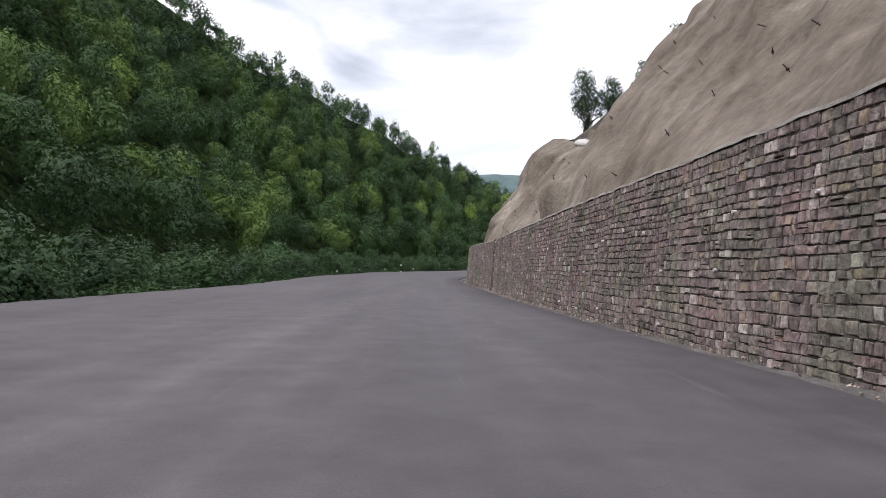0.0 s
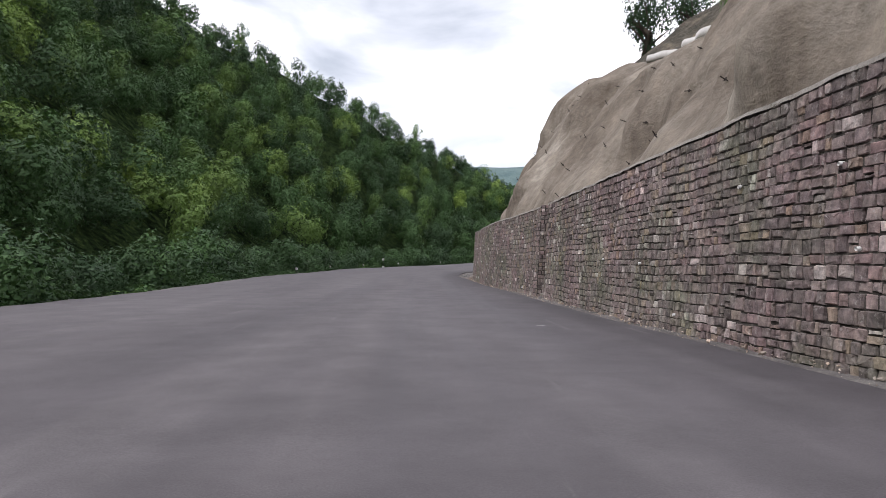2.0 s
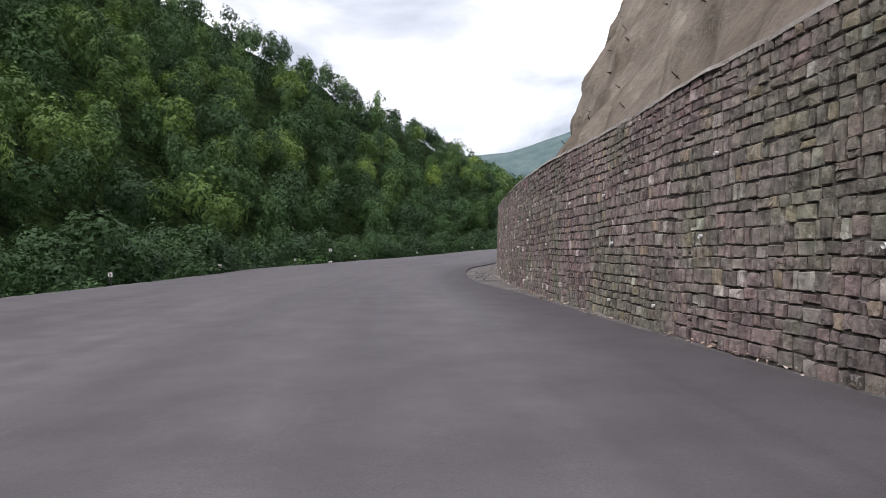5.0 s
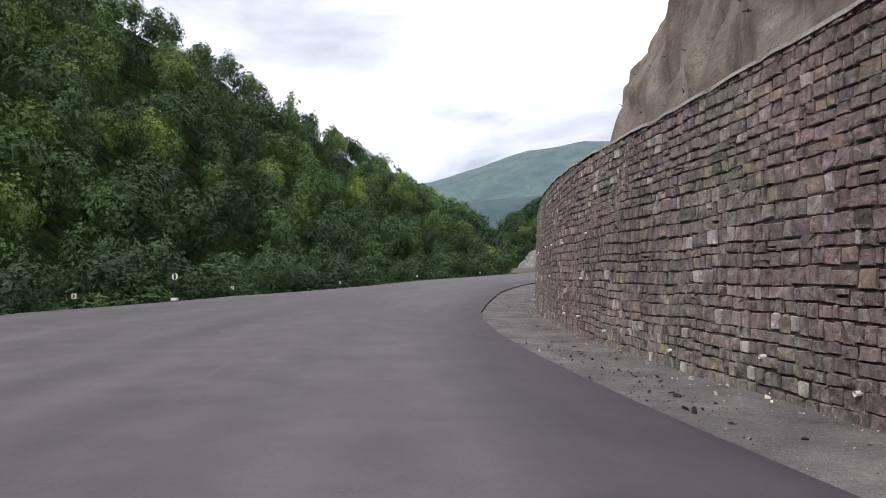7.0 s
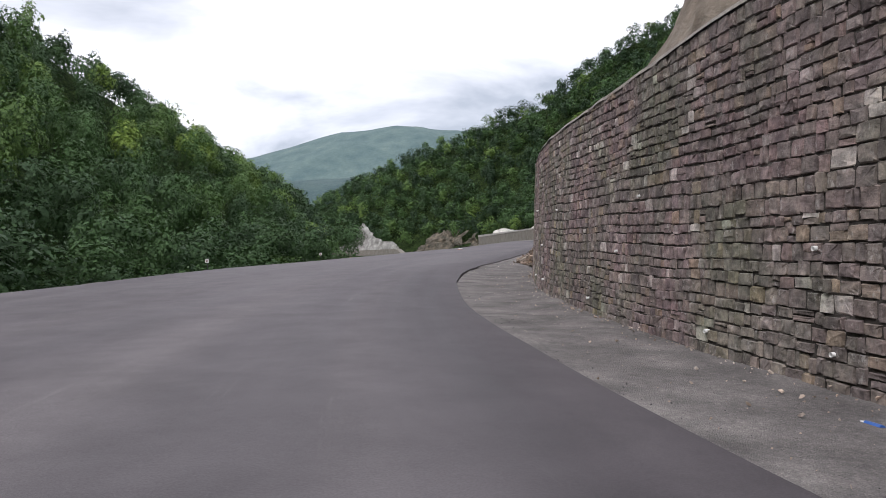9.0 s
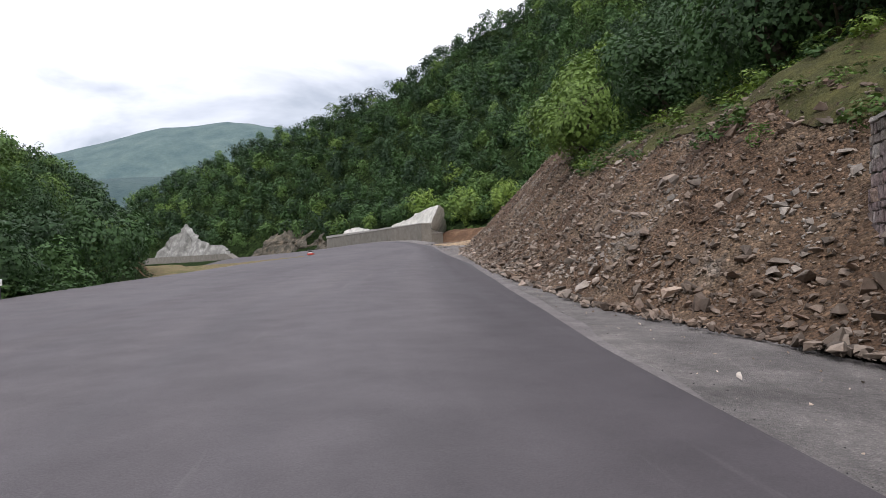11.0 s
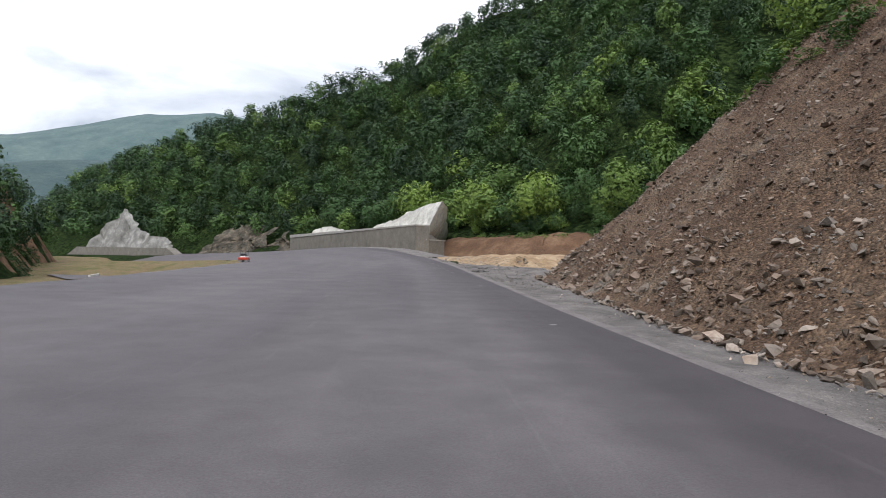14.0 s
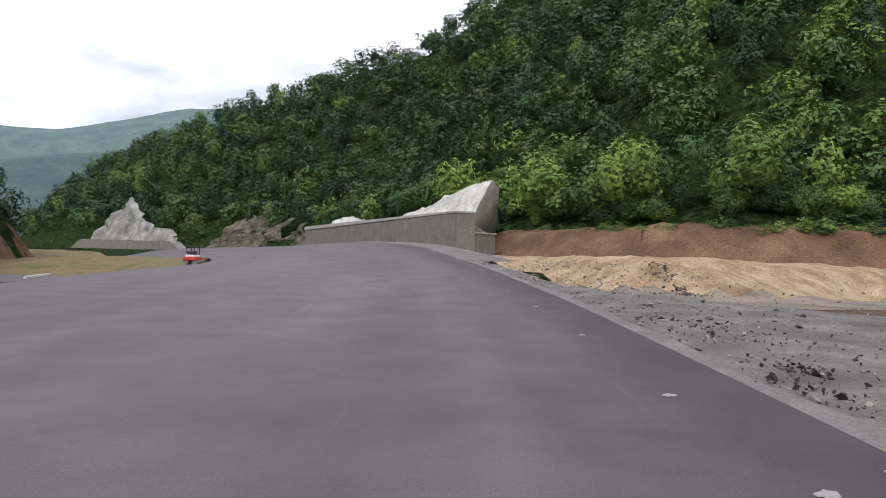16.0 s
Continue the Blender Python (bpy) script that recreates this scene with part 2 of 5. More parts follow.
M_CUT = earthy("cut_earth", [(0.3, (0.095, 0.054, 0.034)), (0.5, (0.155, 0.092, 0.055)), (0.7, (0.23, 0.15, 0.095))], 0.3, 4.5, bump=1.0, dist=0.2, fine_amt=0.9)
M_SHARD = earthy("grey_shards", [(0.3, (0.13, 0.122, 0.116)), (0.7, (0.3, 0.28, 0.26))], 0.8, 9.0, island=0.5)
M_DARKROCK = earthy("weathered_rock", [(0.3, (0.05, 0.05, 0.04)), (0.5, (0.11, 0.1, 0.08)), (0.7, (0.24, 0.2, 0.15))], 0.5, 3.0, bump=1.0, dist=0.3, fine_amt=0.9)
M_EDGE = earthy("compacted_gravel", [(0.35, (0.15, 0.138, 0.138)), (0.65, (0.22, 0.205, 0.2))], 1.2, 22.0, bump=0.6, fine_amt=0.7)
M_ROCK = earthy("rubble_rock", [(0.3, (0.175, 0.122, 0.092)), (0.5, (0.3, 0.245, 0.2)), (0.7, (0.46, 0.42, 0.375))], 0.5, 7.0, 0.9, 0.2, 0.6, 0.04, island=0.55, objrand=0.35)
# Speckled near-black green: the shade between the trees is put into the colour.
M_GROUND = earthy("shade_dark_floor", [(0.36, (0.006, 0.011, 0.005)), (0.5, (0.018, 0.032, 0.011)), (0.64, (0.045, 0.07, 0.022))], 0.9, 5.0, 1.0, 0.03, bump=1.0, dist=0.3, fine_amt=1.0)
M_GRASS = earthy("dry_grass", [(0.3, (0.10, 0.075, 0.045)), (0.45, (0.075, 0.078, 0.028)), (0.7, (0.13, 0.125, 0.045))], 0.9, 9.0, bump=1.0, dist=0.12, fine_amt=0.9)
GREENS = (0.018, 0.040, 0.020), (0.054, 0.112, 0.034), (0.185, 0.275, 0.055)
M_LEAF, M_LEAF_FAR = leafy("leaves", 0.17, *GREENS), leafy("far_leaves", 0.5, *GREENS)
M_BARK = earthy("bark", [(0.3, (0.05, 0.04, 0.03)), (0.7, (0.11, 0.09, 0.07))], 2.0, 14.0)
# Distance haze is mixed into the base colours of both far forests.
M_FAR = earthy("hazed_forest", [(0.35, (0.075, 0.12, 0.125)), (0.6, (0.108, 0.157, 0.152)), (0.75, (0.15, 0.195, 0.175))], 0.012, 0.09, fine_amt=0.28, bump=0.6, dist=6.0)
M_FARDARK = earthy("hazed_dark_forest", [(0.35, (0.05, 0.085, 0.09)), (0.7, (0.08, 0.118, 0.116))], 0.02, 0.12, fine_amt=0.28, bump=0.6, dist=6.0)
M_STEEL = plain("galvanised_steel", (0.34, 0.35, 0.36), 0.5, 0.5, 0.6)
M_RUST = plain("rusty_steel", (0.035, 0.026, 0.022), 0.8)
M_WHITE = plain("white_paint", (0.78, 0.78, 0.76), 0.5)
M_RED = plain("red_paint", (0.5, 0.06, 0.035), 0.5)
M_DARK = plain("dark_metal", (0.04, 0.042, 0.045), 0.55)
M_WHITECRETE = earthy("fresh_shotcrete", [(0.3, (0.34, 0.34, 0.31)), (0.6, (0.58, 0.575, 0.53))], 0.5, 3.0, 0.95, 0.15, 0.6, 0.1, fine_amt=0.5)
M_LOT = earthy("lot_gravel", [(0.34, (0.16, 0.143, 0.128)), (0.46, (0.235, 0.205, 0.175)), (0.66, (0.34, 0.29, 0.23))], 0.22, 12.0, bump=0.9, fine_amt=0.7, pebble=34.0)
M_CONCRETE = earthy("concrete", [(0.3, (0.30, 0.29, 0.27)), (0.7, (0.44, 0.43, 0.40))], 1.0, 10.0)
M_KERB = plain("whitewashed_concrete", (0.62, 0.6, 0.57), 0.8)
M_BLOCK = earthy("block_wall", [(0.3, (0.17, 0.16, 0.14)), (0.7, (0.26, 0.245, 0.215))], 0.6, 5.0, island=0.3)


# ---- helpers for building ----
def fast_mesh(name, V, F, uv=None, tint=None, smooth=False):
    """A mesh from arrays of corners and of faces with equally many corners."""
    V, F = np.asarray(V, dtype=np.float32), np.asarray(F, dtype=np.int32)
    me = bpy.data.meshes.new(name)
    me.vertices.add(len(V))
    me.vertices.foreach_set("co", V.ravel())
    me.loops.add(F.size)
    me.loops.foreach_set("vertex_index", F.ravel())
    me.polygons.add(len(F))
    me.polygons.foreach_set("loop_start", np.arange(len(F), dtype=np.int32) * F.shape[1])
    me.polygons.foreach_set("use_smooth", np.full(len(F), smooth))
    if uv is not None:
        me.uv_layers.new(name="UVMap").data.foreach_set("uv", np.asarray(uv, dtype=np.float32)[F.ravel()].ravel())
    if tint is not None:
        me.attributes.new("tint", "FLOAT", "POINT").data.foreach_set("value", np.asarray(tint, dtype=np.float32))
    me.update(calc_edges=True)
    return me


def thing(name, me, mat, label="", category="", group="", kind="", parent=None):
    ob = new(name, me)
    if mat:
        me.materials.append(mat)
    if parent:
        ob.parent = parent
    return tagged(ob, label, category, group, kind)


def part(name, bm, mat, parent, label=""):
    me = bpy.data.meshes.new(name)
    bm.to_mesh(me)
    bm.free()
    me.materials.append(mat)
    ob = new(name, me)
    ob.parent = parent
    return tagged(ob, label)


def base(name, m, label, category, group="", kind=""):
    ob = new(name)
    ob.matrix_basis = m
    return tagged(ob, label, category, group, kind)


def box(bm, c, size, bevel=0.0, turn=None):
    m = Matrix.Translation(c) @ (turn or Matrix()) @ Matrix.Diagonal((*size, 1))
    vs = bmesh.ops.create_cube(bm, size=1, matrix=m)["verts"]
    if bevel:
        bmesh.ops.bevel(bm, geom=list({e for v in vs for e in v.link_edges}), offset=bevel, segments=2, affect="EDGES", profile=0.6)
    return bm


def rod(bm, a, b, r, r2=None, n=10):
    a, b = Vector(a), Vector(b)
    d = b - a
    m = Matrix.Translation((a + b) / 2) @ d.to_track_quat("Z", "Y").to_matrix().to_4x4()
    bmesh.ops.create_cone(bm, cap_ends=True, segments=n, radius1=r, radius2=r if r2 is None else r2, depth=d.length, matrix=m)
    return bm


def grid_faces(n, m):
    i, j = np.meshgrid(np.arange(n - 1), np.arange(m - 1), indexing="ij")
    a = (i * m + j).ravel()
    return np.stack([a, a + m, a + m + 1, a + 1], 1)


def fbm(x, y, scale, seed=0, octaves=4, gain=0.5):
    """Smooth random relief on arrays of places, from a hashed lattice."""
    total, amp, f = np.zeros_like(x, dtype=float), 1.0, 1.0 / scale
    for o in range(octaves):
        u, v = x * f + 17.3 * (o + seed), y * f - 9.1 * (o + seed)
        i, j = np.floor(u), np.floor(v)
        a, b = u - i, v - j
        a, b = a * a * (3 - 2 * a), b * b * (3 - 2 * b)

        def h(p, q):
            k = np.sin(p * 127.1 + q * 311.7 + seed * 74.7) * 43758.5453
            return k - np.floor(k)
        total += amp * ((h(i, j) * (1 - a) + h(i + 1, j) * a) * (1 - b) + (h(i, j + 1) * (1 - a) + h(i + 1, j + 1) * a) * b - 0.5)
        amp, f = amp * gain, f * 2.03
    return total


def curve_through(ctrl, step):
    """Places every step metres along a smooth curve through control places."""
    c = np.array(ctrl, dtype=float)
    e = np.vstack([2 * c[0] - c[1], c, 2 * c[-1] - c[-2]])
    out = []
    for k in range(1, len(e) - 2):
        u = np.linspace(0, 1, 40, endpoint=False)[:, None]
        p0, p1, p2, p3 = e[k - 1], e[k], e[k + 1], e[k + 2]
        out.append(0.5 * (2 * p1 + (p2 - p0) * u + (2 * p0 - 5 * p1 + 4 * p2 - p3) * u ** 2 + (3 * p1 - p0 - 3 * p2 + p3) * u ** 3))
    p = np.vstack(out + [c[-1:]])
    s = np.r_[0, np.cumsum(np.hypot(*np.diff(p[:, :2], axis=0).T))]
    t = np.arange(0, s[-1], step)
    return np.stack([np.interp(t, s, p[:, i]) for i in range(p.shape[1])], 1), t


# ---- the plan: the road's reference line, in metres ----
line = [(1.89, -40.0, 0.0), (0.9, -20.0, 0.0), (0.0, 0.01, -0.0), (-0.85, 18.04, -0.17), (-1.52, 36.85, -0.3), (-1.82, 52.97, -0.36), (-1.83, 67.56, -0.31), (-1.82, 85.18, -0.24), (-1.29, 97.15, -0.3), (-0.17, 107.65, -0.27), (1.56, 118.8, -0.13), (4.45, 130.11, -0.12), (7.99, 140.69, -0.0), (12.06, 150.17, 0.28), (17.37, 160.14, 0.7), (22.33, 168.12, 1.0), (28.59, 177.13, 1.25), (38.34, 189.48, 1.65), (48.64, 201.45, 2.07), (58.84, 213.29, 2.47), (69.4, 225.44, 2.87)]
heading, spot = 41.1, np.array(line[-1])
for k in range(12):
    heading -= (2, 6, 9, 6, 2, 1, 2, 3, 5, 6)[min(k, 9)]
    spot = spot + np.array([18.5 * math.sin(radians(heading)), 18.5 * math.cos(radians(heading)), (0.55, 0.68, 0.64, 0.37, 0.0, -0.2)[min(k, 5)]])
    line.append(tuple(spot))
ROAD, ROAD_S = curve_through(line, 1.0)
ROAD_S = ROAD_S - 40.03
tan = np.gradient(ROAD[:, :2], axis=0)
tan /= np.hypot(*tan.T)[:, None]
RIGHT = np.stack([tan[:, 1], -tan[:, 0]], 1)


def road_z(s):
    return np.interp(s, ROAD_S, ROAD[:, 2])


def fall(s):
    return np.interp(s, [0, 30, 60, 90, 115, 140, 170, 200, 240, 270, 293, 315, 340], [0.0, 0.0, -0.01, -0.038, -0.056, -0.065, -0.06, -0.033, -0.007, 0.015, 0.03, 0.06, 0.1])


def tilt(s, o):
    """Height gained across the road; the outer half is flatter."""
    outer = fall(s) * np.interp(s, [0, 140, 162, 190, 230], [0.5, 0.5, 0.12, 0.3, 1.0]) + np.interp(s, [262, 270, 276, 282, 288, 294, 300, 306, 312, 318, 345], [0.0, 0.009, 0.017, 0.029, 0.045, 0.06, 0.073, 0.088, 0.1, 0.11, 0.11])
    return np.where(np.asarray(o) < 0, outer, fall(s)) * o


def edge_left(s):
    return np.interp(s, [-40, 25, 60, 90, 115, 130, 150, 165, 185, 210, 235, 265, 290, 305, 321, 349, 480], [-15.2, -14.9, -13.8, -13.8, -14.0, -14.0, -13.8, -13.2, -12.2, -11.2, -11.2, -12.2, -13.0, -12.6, -10, -8, -8])


def edge_right(s):
    at = [-50, 0, 20, 40, 55, 60, 67, 75, 85, 90, 95, 100, 107, 115, 125, 135, 145, 152, 160, 168, 175, 182, 192, 204, 216, 228, 240, 252, 270, 285, 297, 315, 480]
    off = [5.9, 5.75, 5.65, 5.5, 5.3, 5.1, 4.65, 4.4, 4.3, 4.1, 3.75, 3.45, 3.05, 2.85, 2.85, 2.95, 2.75, 2.45, 2.4, 2.75, 3.3, 4.0, 4.5, 4.8, 4.15, 3.7, 3.4, 3.2, 3.2, 3.8, 5.5, 9.0, 9.0]
    return sum(np.interp(np.asarray(s) + k, at, off) for k in (-1.4, -0.7, 0, 0.7, 1.4)) / 5


def on_road(s, o):
    """World place of a point at s metres along the road and o metres to its right, on the crossfall."""
    s, o = np.broadcast_arrays(np.asarray(s, dtype=float), np.asarray(o, dtype=float))
    c = np.stack([np.interp(s, ROAD_S, ROAD[:, i]) for i in range(2)], -1)
    r = np.stack([np.interp(s, ROAD_S, RIGHT[:, i]) for i in range(2)], -1)
    r /= np.linalg.norm(r, axis=-1, keepdims=True)
    xy = c + r * o[..., None]
    return np.concatenate([xy, (road_z(s) + tilt(s, o))[..., None]], -1)


def along(x, y):
    """s and o of places in the plan."""
    x, y = np.asarray(x, dtype=float), np.asarray(y, dtype=float)
    shape = x.shape
    q = np.stack([x.ravel(), y.ravel()], 1)
    s, o = np.empty(len(q)), np.empty(len(q))
    for k in range(0, len(q), 20000):
        d = q[k:k + 20000, None, :] - ROAD[None, ::2, :2]
        i = (d ** 2).sum(2).argmin(1) * 2
        e = q[k:k + 20000] - ROAD[i, :2]
        a = (e * tan[i]).sum(1)
        s[k:k + 20000] = ROAD_S[i] + np.clip(a, -2, 2)
        o[k:k + 20000] = np.sign((e * RIGHT[i]).sum(1)) * np.hypot(*(e - np.clip(a, -2, 2)[:, None] * tan[i]).T)
    return s.reshape(shape), o.reshape(shape)


wall_line = [(8.31, -39.66), (6.8, -9.69), (5.8, 10.29), (4.99, 25.21), (4.44, 40.13), (4.13, 52.01), (3.82, 59.97), (3.17, 66.97), (2.92, 74.97), (3.08, 84.93), (3.72, 94.59), (4.64, 104.34), (5.9, 113.98), (8.14, 123.25), (11.14, 132.44), (14.32, 141.47), (18.07, 150.27), (22.05, 156.85), (26.17, 162.26), (29.64, 165.77), (33.12, 168.03)]
WALL, WALL_A = curve_through(wall_line, 0.5)
wt = np.gradient(WALL, axis=0)
wt /= np.hypot(*wt.T)[:, None]
WALL_N = np.stack([-wt[:, 1], wt[:, 0]], 1)   # towards the road
wall_s, wall_o = along(WALL[:, 0], WALL[:, 1])
WALL_FOOT = road_z(wall_s) + fall(wall_s) * wall_o - 0.05
WALL_TOP = WALL_FOOT + np.interp(wall_s, [0, 60, 80, 95, 110, 125, 140, 152, 165, 171, 176], [4.3, 4.3, 4.25, 4.75, 4.8, 5.3, 5.6, 5.2, 5.1, 4.7, 3.6])
BATTER = 0.06


def behind_wall(x, y):
    """How far places lie behind the stone wall (minus: before it), and where along it."""
    q = np.stack([np.ravel(x), np.ravel(y)], 1).astype(float)
    d_, a_ = np.empty(len(q)), np.empty(len(q))
    for k in range(0, len(q), 20000):
        e = q[k:k + 20000, None, :] - WALL[None, ::4]
        i = (e ** 2).sum(2).argmin(1) * 4
        e = q[k:k + 20000] - WALL[i]
        sg = -(e * WALL_N[i]).sum(1)
        d_[k:k + 20000] = np.sign(sg) * np.hypot(*e.T)
        a_[k:k + 20000] = WALL_A[i]
    return d_.reshape(np.shape(x)), a_.reshape(np.shape(x))


LEFT_FOOT = np.array([(-27, -300), (-25, 17), (-27, 56), (-25, 99), (-18, 143), (-2, 187), (19, 228), (50.7, 274.7), (74.7, 334), (86.7, 374.6), (96, 398.7), (65.5, 485.6), (21, 626), (-108, 1588)], dtype=float)
RIGHT_FOOT = np.array([(742, -632), (280, 34), (210, 178.5), (154.3, 234), (132, 258), (134, 293), (148.7, 367), (143, 411.6), (132, 450.5), (122.8, 487.5), (115.4, 524.5), (113.6, 589), (141, 700), (372, 1403)], dtype=float)


HOLLOW = np.array([(69.2, 298.8), (76.6, 308), (94.1, 333.9), (112.6, 385.7), (115.4, 408), (113.6, 478)], dtype=float)   # right-hand rim of the lower road's hollow


def foot_distance(x, y, foot, side):
    """Signed distance from a hill's foot line; plus: uphill."""
    q = np.stack([np.ravel(x), np.ravel(y)], 1)
    best, sg = np.full(len(q), 1e9), np.zeros(len(q))
    for a, b in zip(foot[:-1], foot[1:]):
        ab = b - a
        u = np.clip(((q - a) @ ab) / (ab @ ab), 0, 1)
        e = q - a - u[:, None] * ab
        d = np.hypot(*e.T)
        cr = ab[0] * (q - a)[:, 1] - ab[1] * (q - a)[:, 0]
        near = d < best - 1e-9
        best, sg = np.where(near, d, best), np.where(near, np.sign(cr) * side, sg)
    return (best * sg).reshape(np.shape(x))


def ledge_of(a):
    """Width of the ledge between the wall's top and the sprayed face."""
    return np.interp(a, [0, 108, 116, 125, 135, 145, 155, 215], [1.0, 1.0, 1.1, 2.0, 2.9, 3.7, 4.2, 4.4])


def crest_of(s):
    return np.interp(s, [155, 171, 185, 201, 210, 219, 227, 236, 245, 252.5, 258, 264], [4.0, 4.2, 4.6, 4.8, 6.2, 8.8, 10.6, 12.5, 11.4, 8.0, 3.2, 0.3])


def toe_of(s):
    return np.interp(s, [155, 175, 183, 201, 228, 247, 260, 267], [7.2, 7.0, 5.9, 5.7, 5.7, 6.6, 8.6, 11.0])


def bank_rise(s):
    """Slope of the ground above the bank's crest."""
    return np.interp(s, [183, 219, 234, 252.5, 264], [0.55, 0.55, 0.42, 0.25, 0.0])


LEFT_RIDGE = [-200, 150, 200, 240, 260, 280, 295, 310, 320, 340, 360, 420, 900], [100, 110, 108, 100, 89, 73, 58, 44, 37, 30, 20, 14, 8]


def ridge_of(x, y):
    """Height of the left hill's crest line, by bearing along the valley."""
    return np.interp(np.asarray(y) - 0.75 * np.asarray(x), *LEFT_RIDGE)


def ground_z(x, y):
    """The lie of the land."""
    x, y = np.asarray(x, dtype=float), np.asarray(y, dtype=float)
    s, o = along(x, y)
    rz = road_z(s) + tilt(s, np.clip(o, -15, 8))
    el, er = edge_left(s), edge_right(s)
    z = rz - 0.3 - 2.2 * (((o > er + 3.5) & (s > 228) & (s < 352)) | ((x > 90) & (x < 215) & (y > 190) & (y < 305) & (o > 8)))
    # the road's left bank falls to the valley
    out = np.clip(el - o - 0.7, 0, None)
    open_ = np.interp(s, [265, 303], [0, 1])
    z = z - (1 - open_) * np.minimum(out * 0.55, 3.5) - open_ * np.minimum(np.clip(out - np.interp(s, [275, 303, 321, 349, 441], [0.0, 0.2, 0.9, 2.8, 9]), 0, None) * 1.2, np.clip(rz + 1.2, 0, None))
    dh = foot_distance(x, y, HOLLOW, -1)
    z = np.where((y > 284) & (y < 478) & (x > 49) & (o < el - 0.8), np.minimum(z, np.clip(dh, 0, None) * 0.55 - 0.9), z)
    # left hill
    d = foot_distance(x, y, LEFT_FOOT, 1)
    hill = np.where(d > 0, np.minimum(np.minimum(d, 13) * np.interp(y, [145, 201, 265, 321, 358, 386], [0.55, 0.72, 0.88, 0.95, 1.25, 1.7]) + np.clip(d - 13, 0, None) * np.interp(y, [120, 201, 275, 340, 386], [0.98, 1.0, 0.92, 0.76, 0.65]), ridge_of(x, y)), 0)
    z = z + hill + np.where(d > 0, fbm(x, y, 40, 3) * np.clip(d / 18, 0, 1) * 8, 0)
    # hill beyond the bend
    d = foot_distance(x, y, RIGHT_FOOT, -1) - np.interp(y, [300, 330], [3.5, 0])
    cap = np.interp(y, [228, 339, 386, 441, 700], [162, 131, 105, 71, 10])
    hill = np.where(d > 0, np.minimum(np.interp(y, [300, 330], [4.6, 2.6]) + np.minimum(d, 11) * np.interp(y, [427, 482], [0.35, 0.8]) + np.clip(d - 11, 0, None) * np.interp(y, [427, 482], [1.0, 0.9]), cap), 0)
    z2 = z + np.where(d > 0, hill + fbm(x, y, 46, 5) * np.clip(d / 24, 0, 1) * 9, 0)
    # slope behind the stone wall
    dw, aw = behind_wall(x, y)
    top = np.interp(aw, WALL_A, WALL_TOP)
    z3 = np.where((dw > 4.0) & (dw < 90) & (s < 172), top - 5.0 + np.clip(dw + 0.5 - ledge_of(aw), 0, 17) * np.interp(aw, [0, 85, 95, 215], [1.1, 1.1, 1.0, 0.9]) + np.clip(dw - 16.5 - ledge_of(aw), 0, 80) * 0.45, -99)
    # rubble bank after the wall, and the wooded slope above it
    cr, toe = crest_of(s), toe_of(s)
    up = np.clip(o - toe, 0, None)
    run = cr / 0.95
    bank = np.where(up < run, up * 0.95, cr + (up - run) * bank_rise(s)) - 1.5
    z4 = np.where((s > 158) & (s < 264) & (up > 2.5), rz + np.minimum(bank, 60) * np.interp(s, [246, 252], [1, 0]) - np.interp(s, [244, 250], [0.5, 2.2]), -99)
    return np.maximum(np.maximum(z2, z3), z4)


# ---- ground: one sheet to the horizon ----
def stretch(lo, hi, step, far):
    a = np.arange(lo, hi + step / 2, step)
    grow = np.cumsum(step * 1.35 ** np.arange(1, 40))
    grow = grow[grow < far]
    return np.r_[(lo - grow)[::-1], a, hi + grow]


gx, gy = stretch(-240, 340, 3.4, 3600), stretch(-70, 640, 3.4, 3600)
GX, GY = np.meshgrid(gx, gy, indexing="ij")
GZ = ground_z(GX, GY)
far = np.clip((np.hypot(GX - 60, GY - 280) - 560) / 500, 0, 1)
GZ = GZ * (1 - far) + 3.0 * far
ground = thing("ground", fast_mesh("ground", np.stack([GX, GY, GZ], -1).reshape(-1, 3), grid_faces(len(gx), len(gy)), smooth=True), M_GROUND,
               "wooded valley floor and hillsides, coloured like foliage in shade", "ground", kind="structure")

# ---- road: asphalt ribbon with a real edge, and gravel shoulders ----
rs = np.arange(-38, 440, 1.0)
across = np.r_[np.linspace(0, 0.76, 11), np.linspace(0.8, 1, 9)]
EL, ER = edge_left(rs), edge_right(rs)
wob = 0.05 * fbm(rs, rs * 0, 5, 9)
O = EL[:, None] + (ER - EL + wob)[:, None] * across[None]
top = on_road(rs[:, None] + 0 * O, O)
V = top.reshape(-1, 3)
UV = np.stack([O.ravel(), np.repeat(rs, len(across))], 1)
F = grid_faces(len(rs), len(across))
n0 = len(V)
skirt_l, skirt_r = top[:, 0] - [0, 0, 0.14], top[:, -1] - [0, 0, 0.14]
V = np.vstack([V, skirt_l, skirt_r])
UV = np.vstack([UV, np.stack([EL, rs], 1), np.stack([ER, rs], 1)])
i = np.arange(len(rs) - 1)
m_ = len(across)
F = np.vstack([F, np.stack([i * m_, (i + 1) * m_, n0 + i + 1, n0 + i], 1), np.stack([i * m_ + m_ - 1, n0 + len(rs) + i, n0 + len(rs) + i + 1, (i + 1) * m_ + m_ - 1], 1)])
fresh = np.interp(np.r_[np.repeat(ER, 1)[:, None] - O, ].ravel(), [0, 1.2, 2.6], [1, 0.9, 0]) * np.repeat(np.interp(rs, [64, 95], [0.3, 1]), m_)
fresh = np.r_[fresh, np.zeros(len(rs)), np.ones(len(rs))]
road = thing("road", fast_mesh("road", V, F, uv=UV, tint=fresh), M_ASPHALT, "freshly laid dark grey asphalt road without markings", "road", kind="structure")


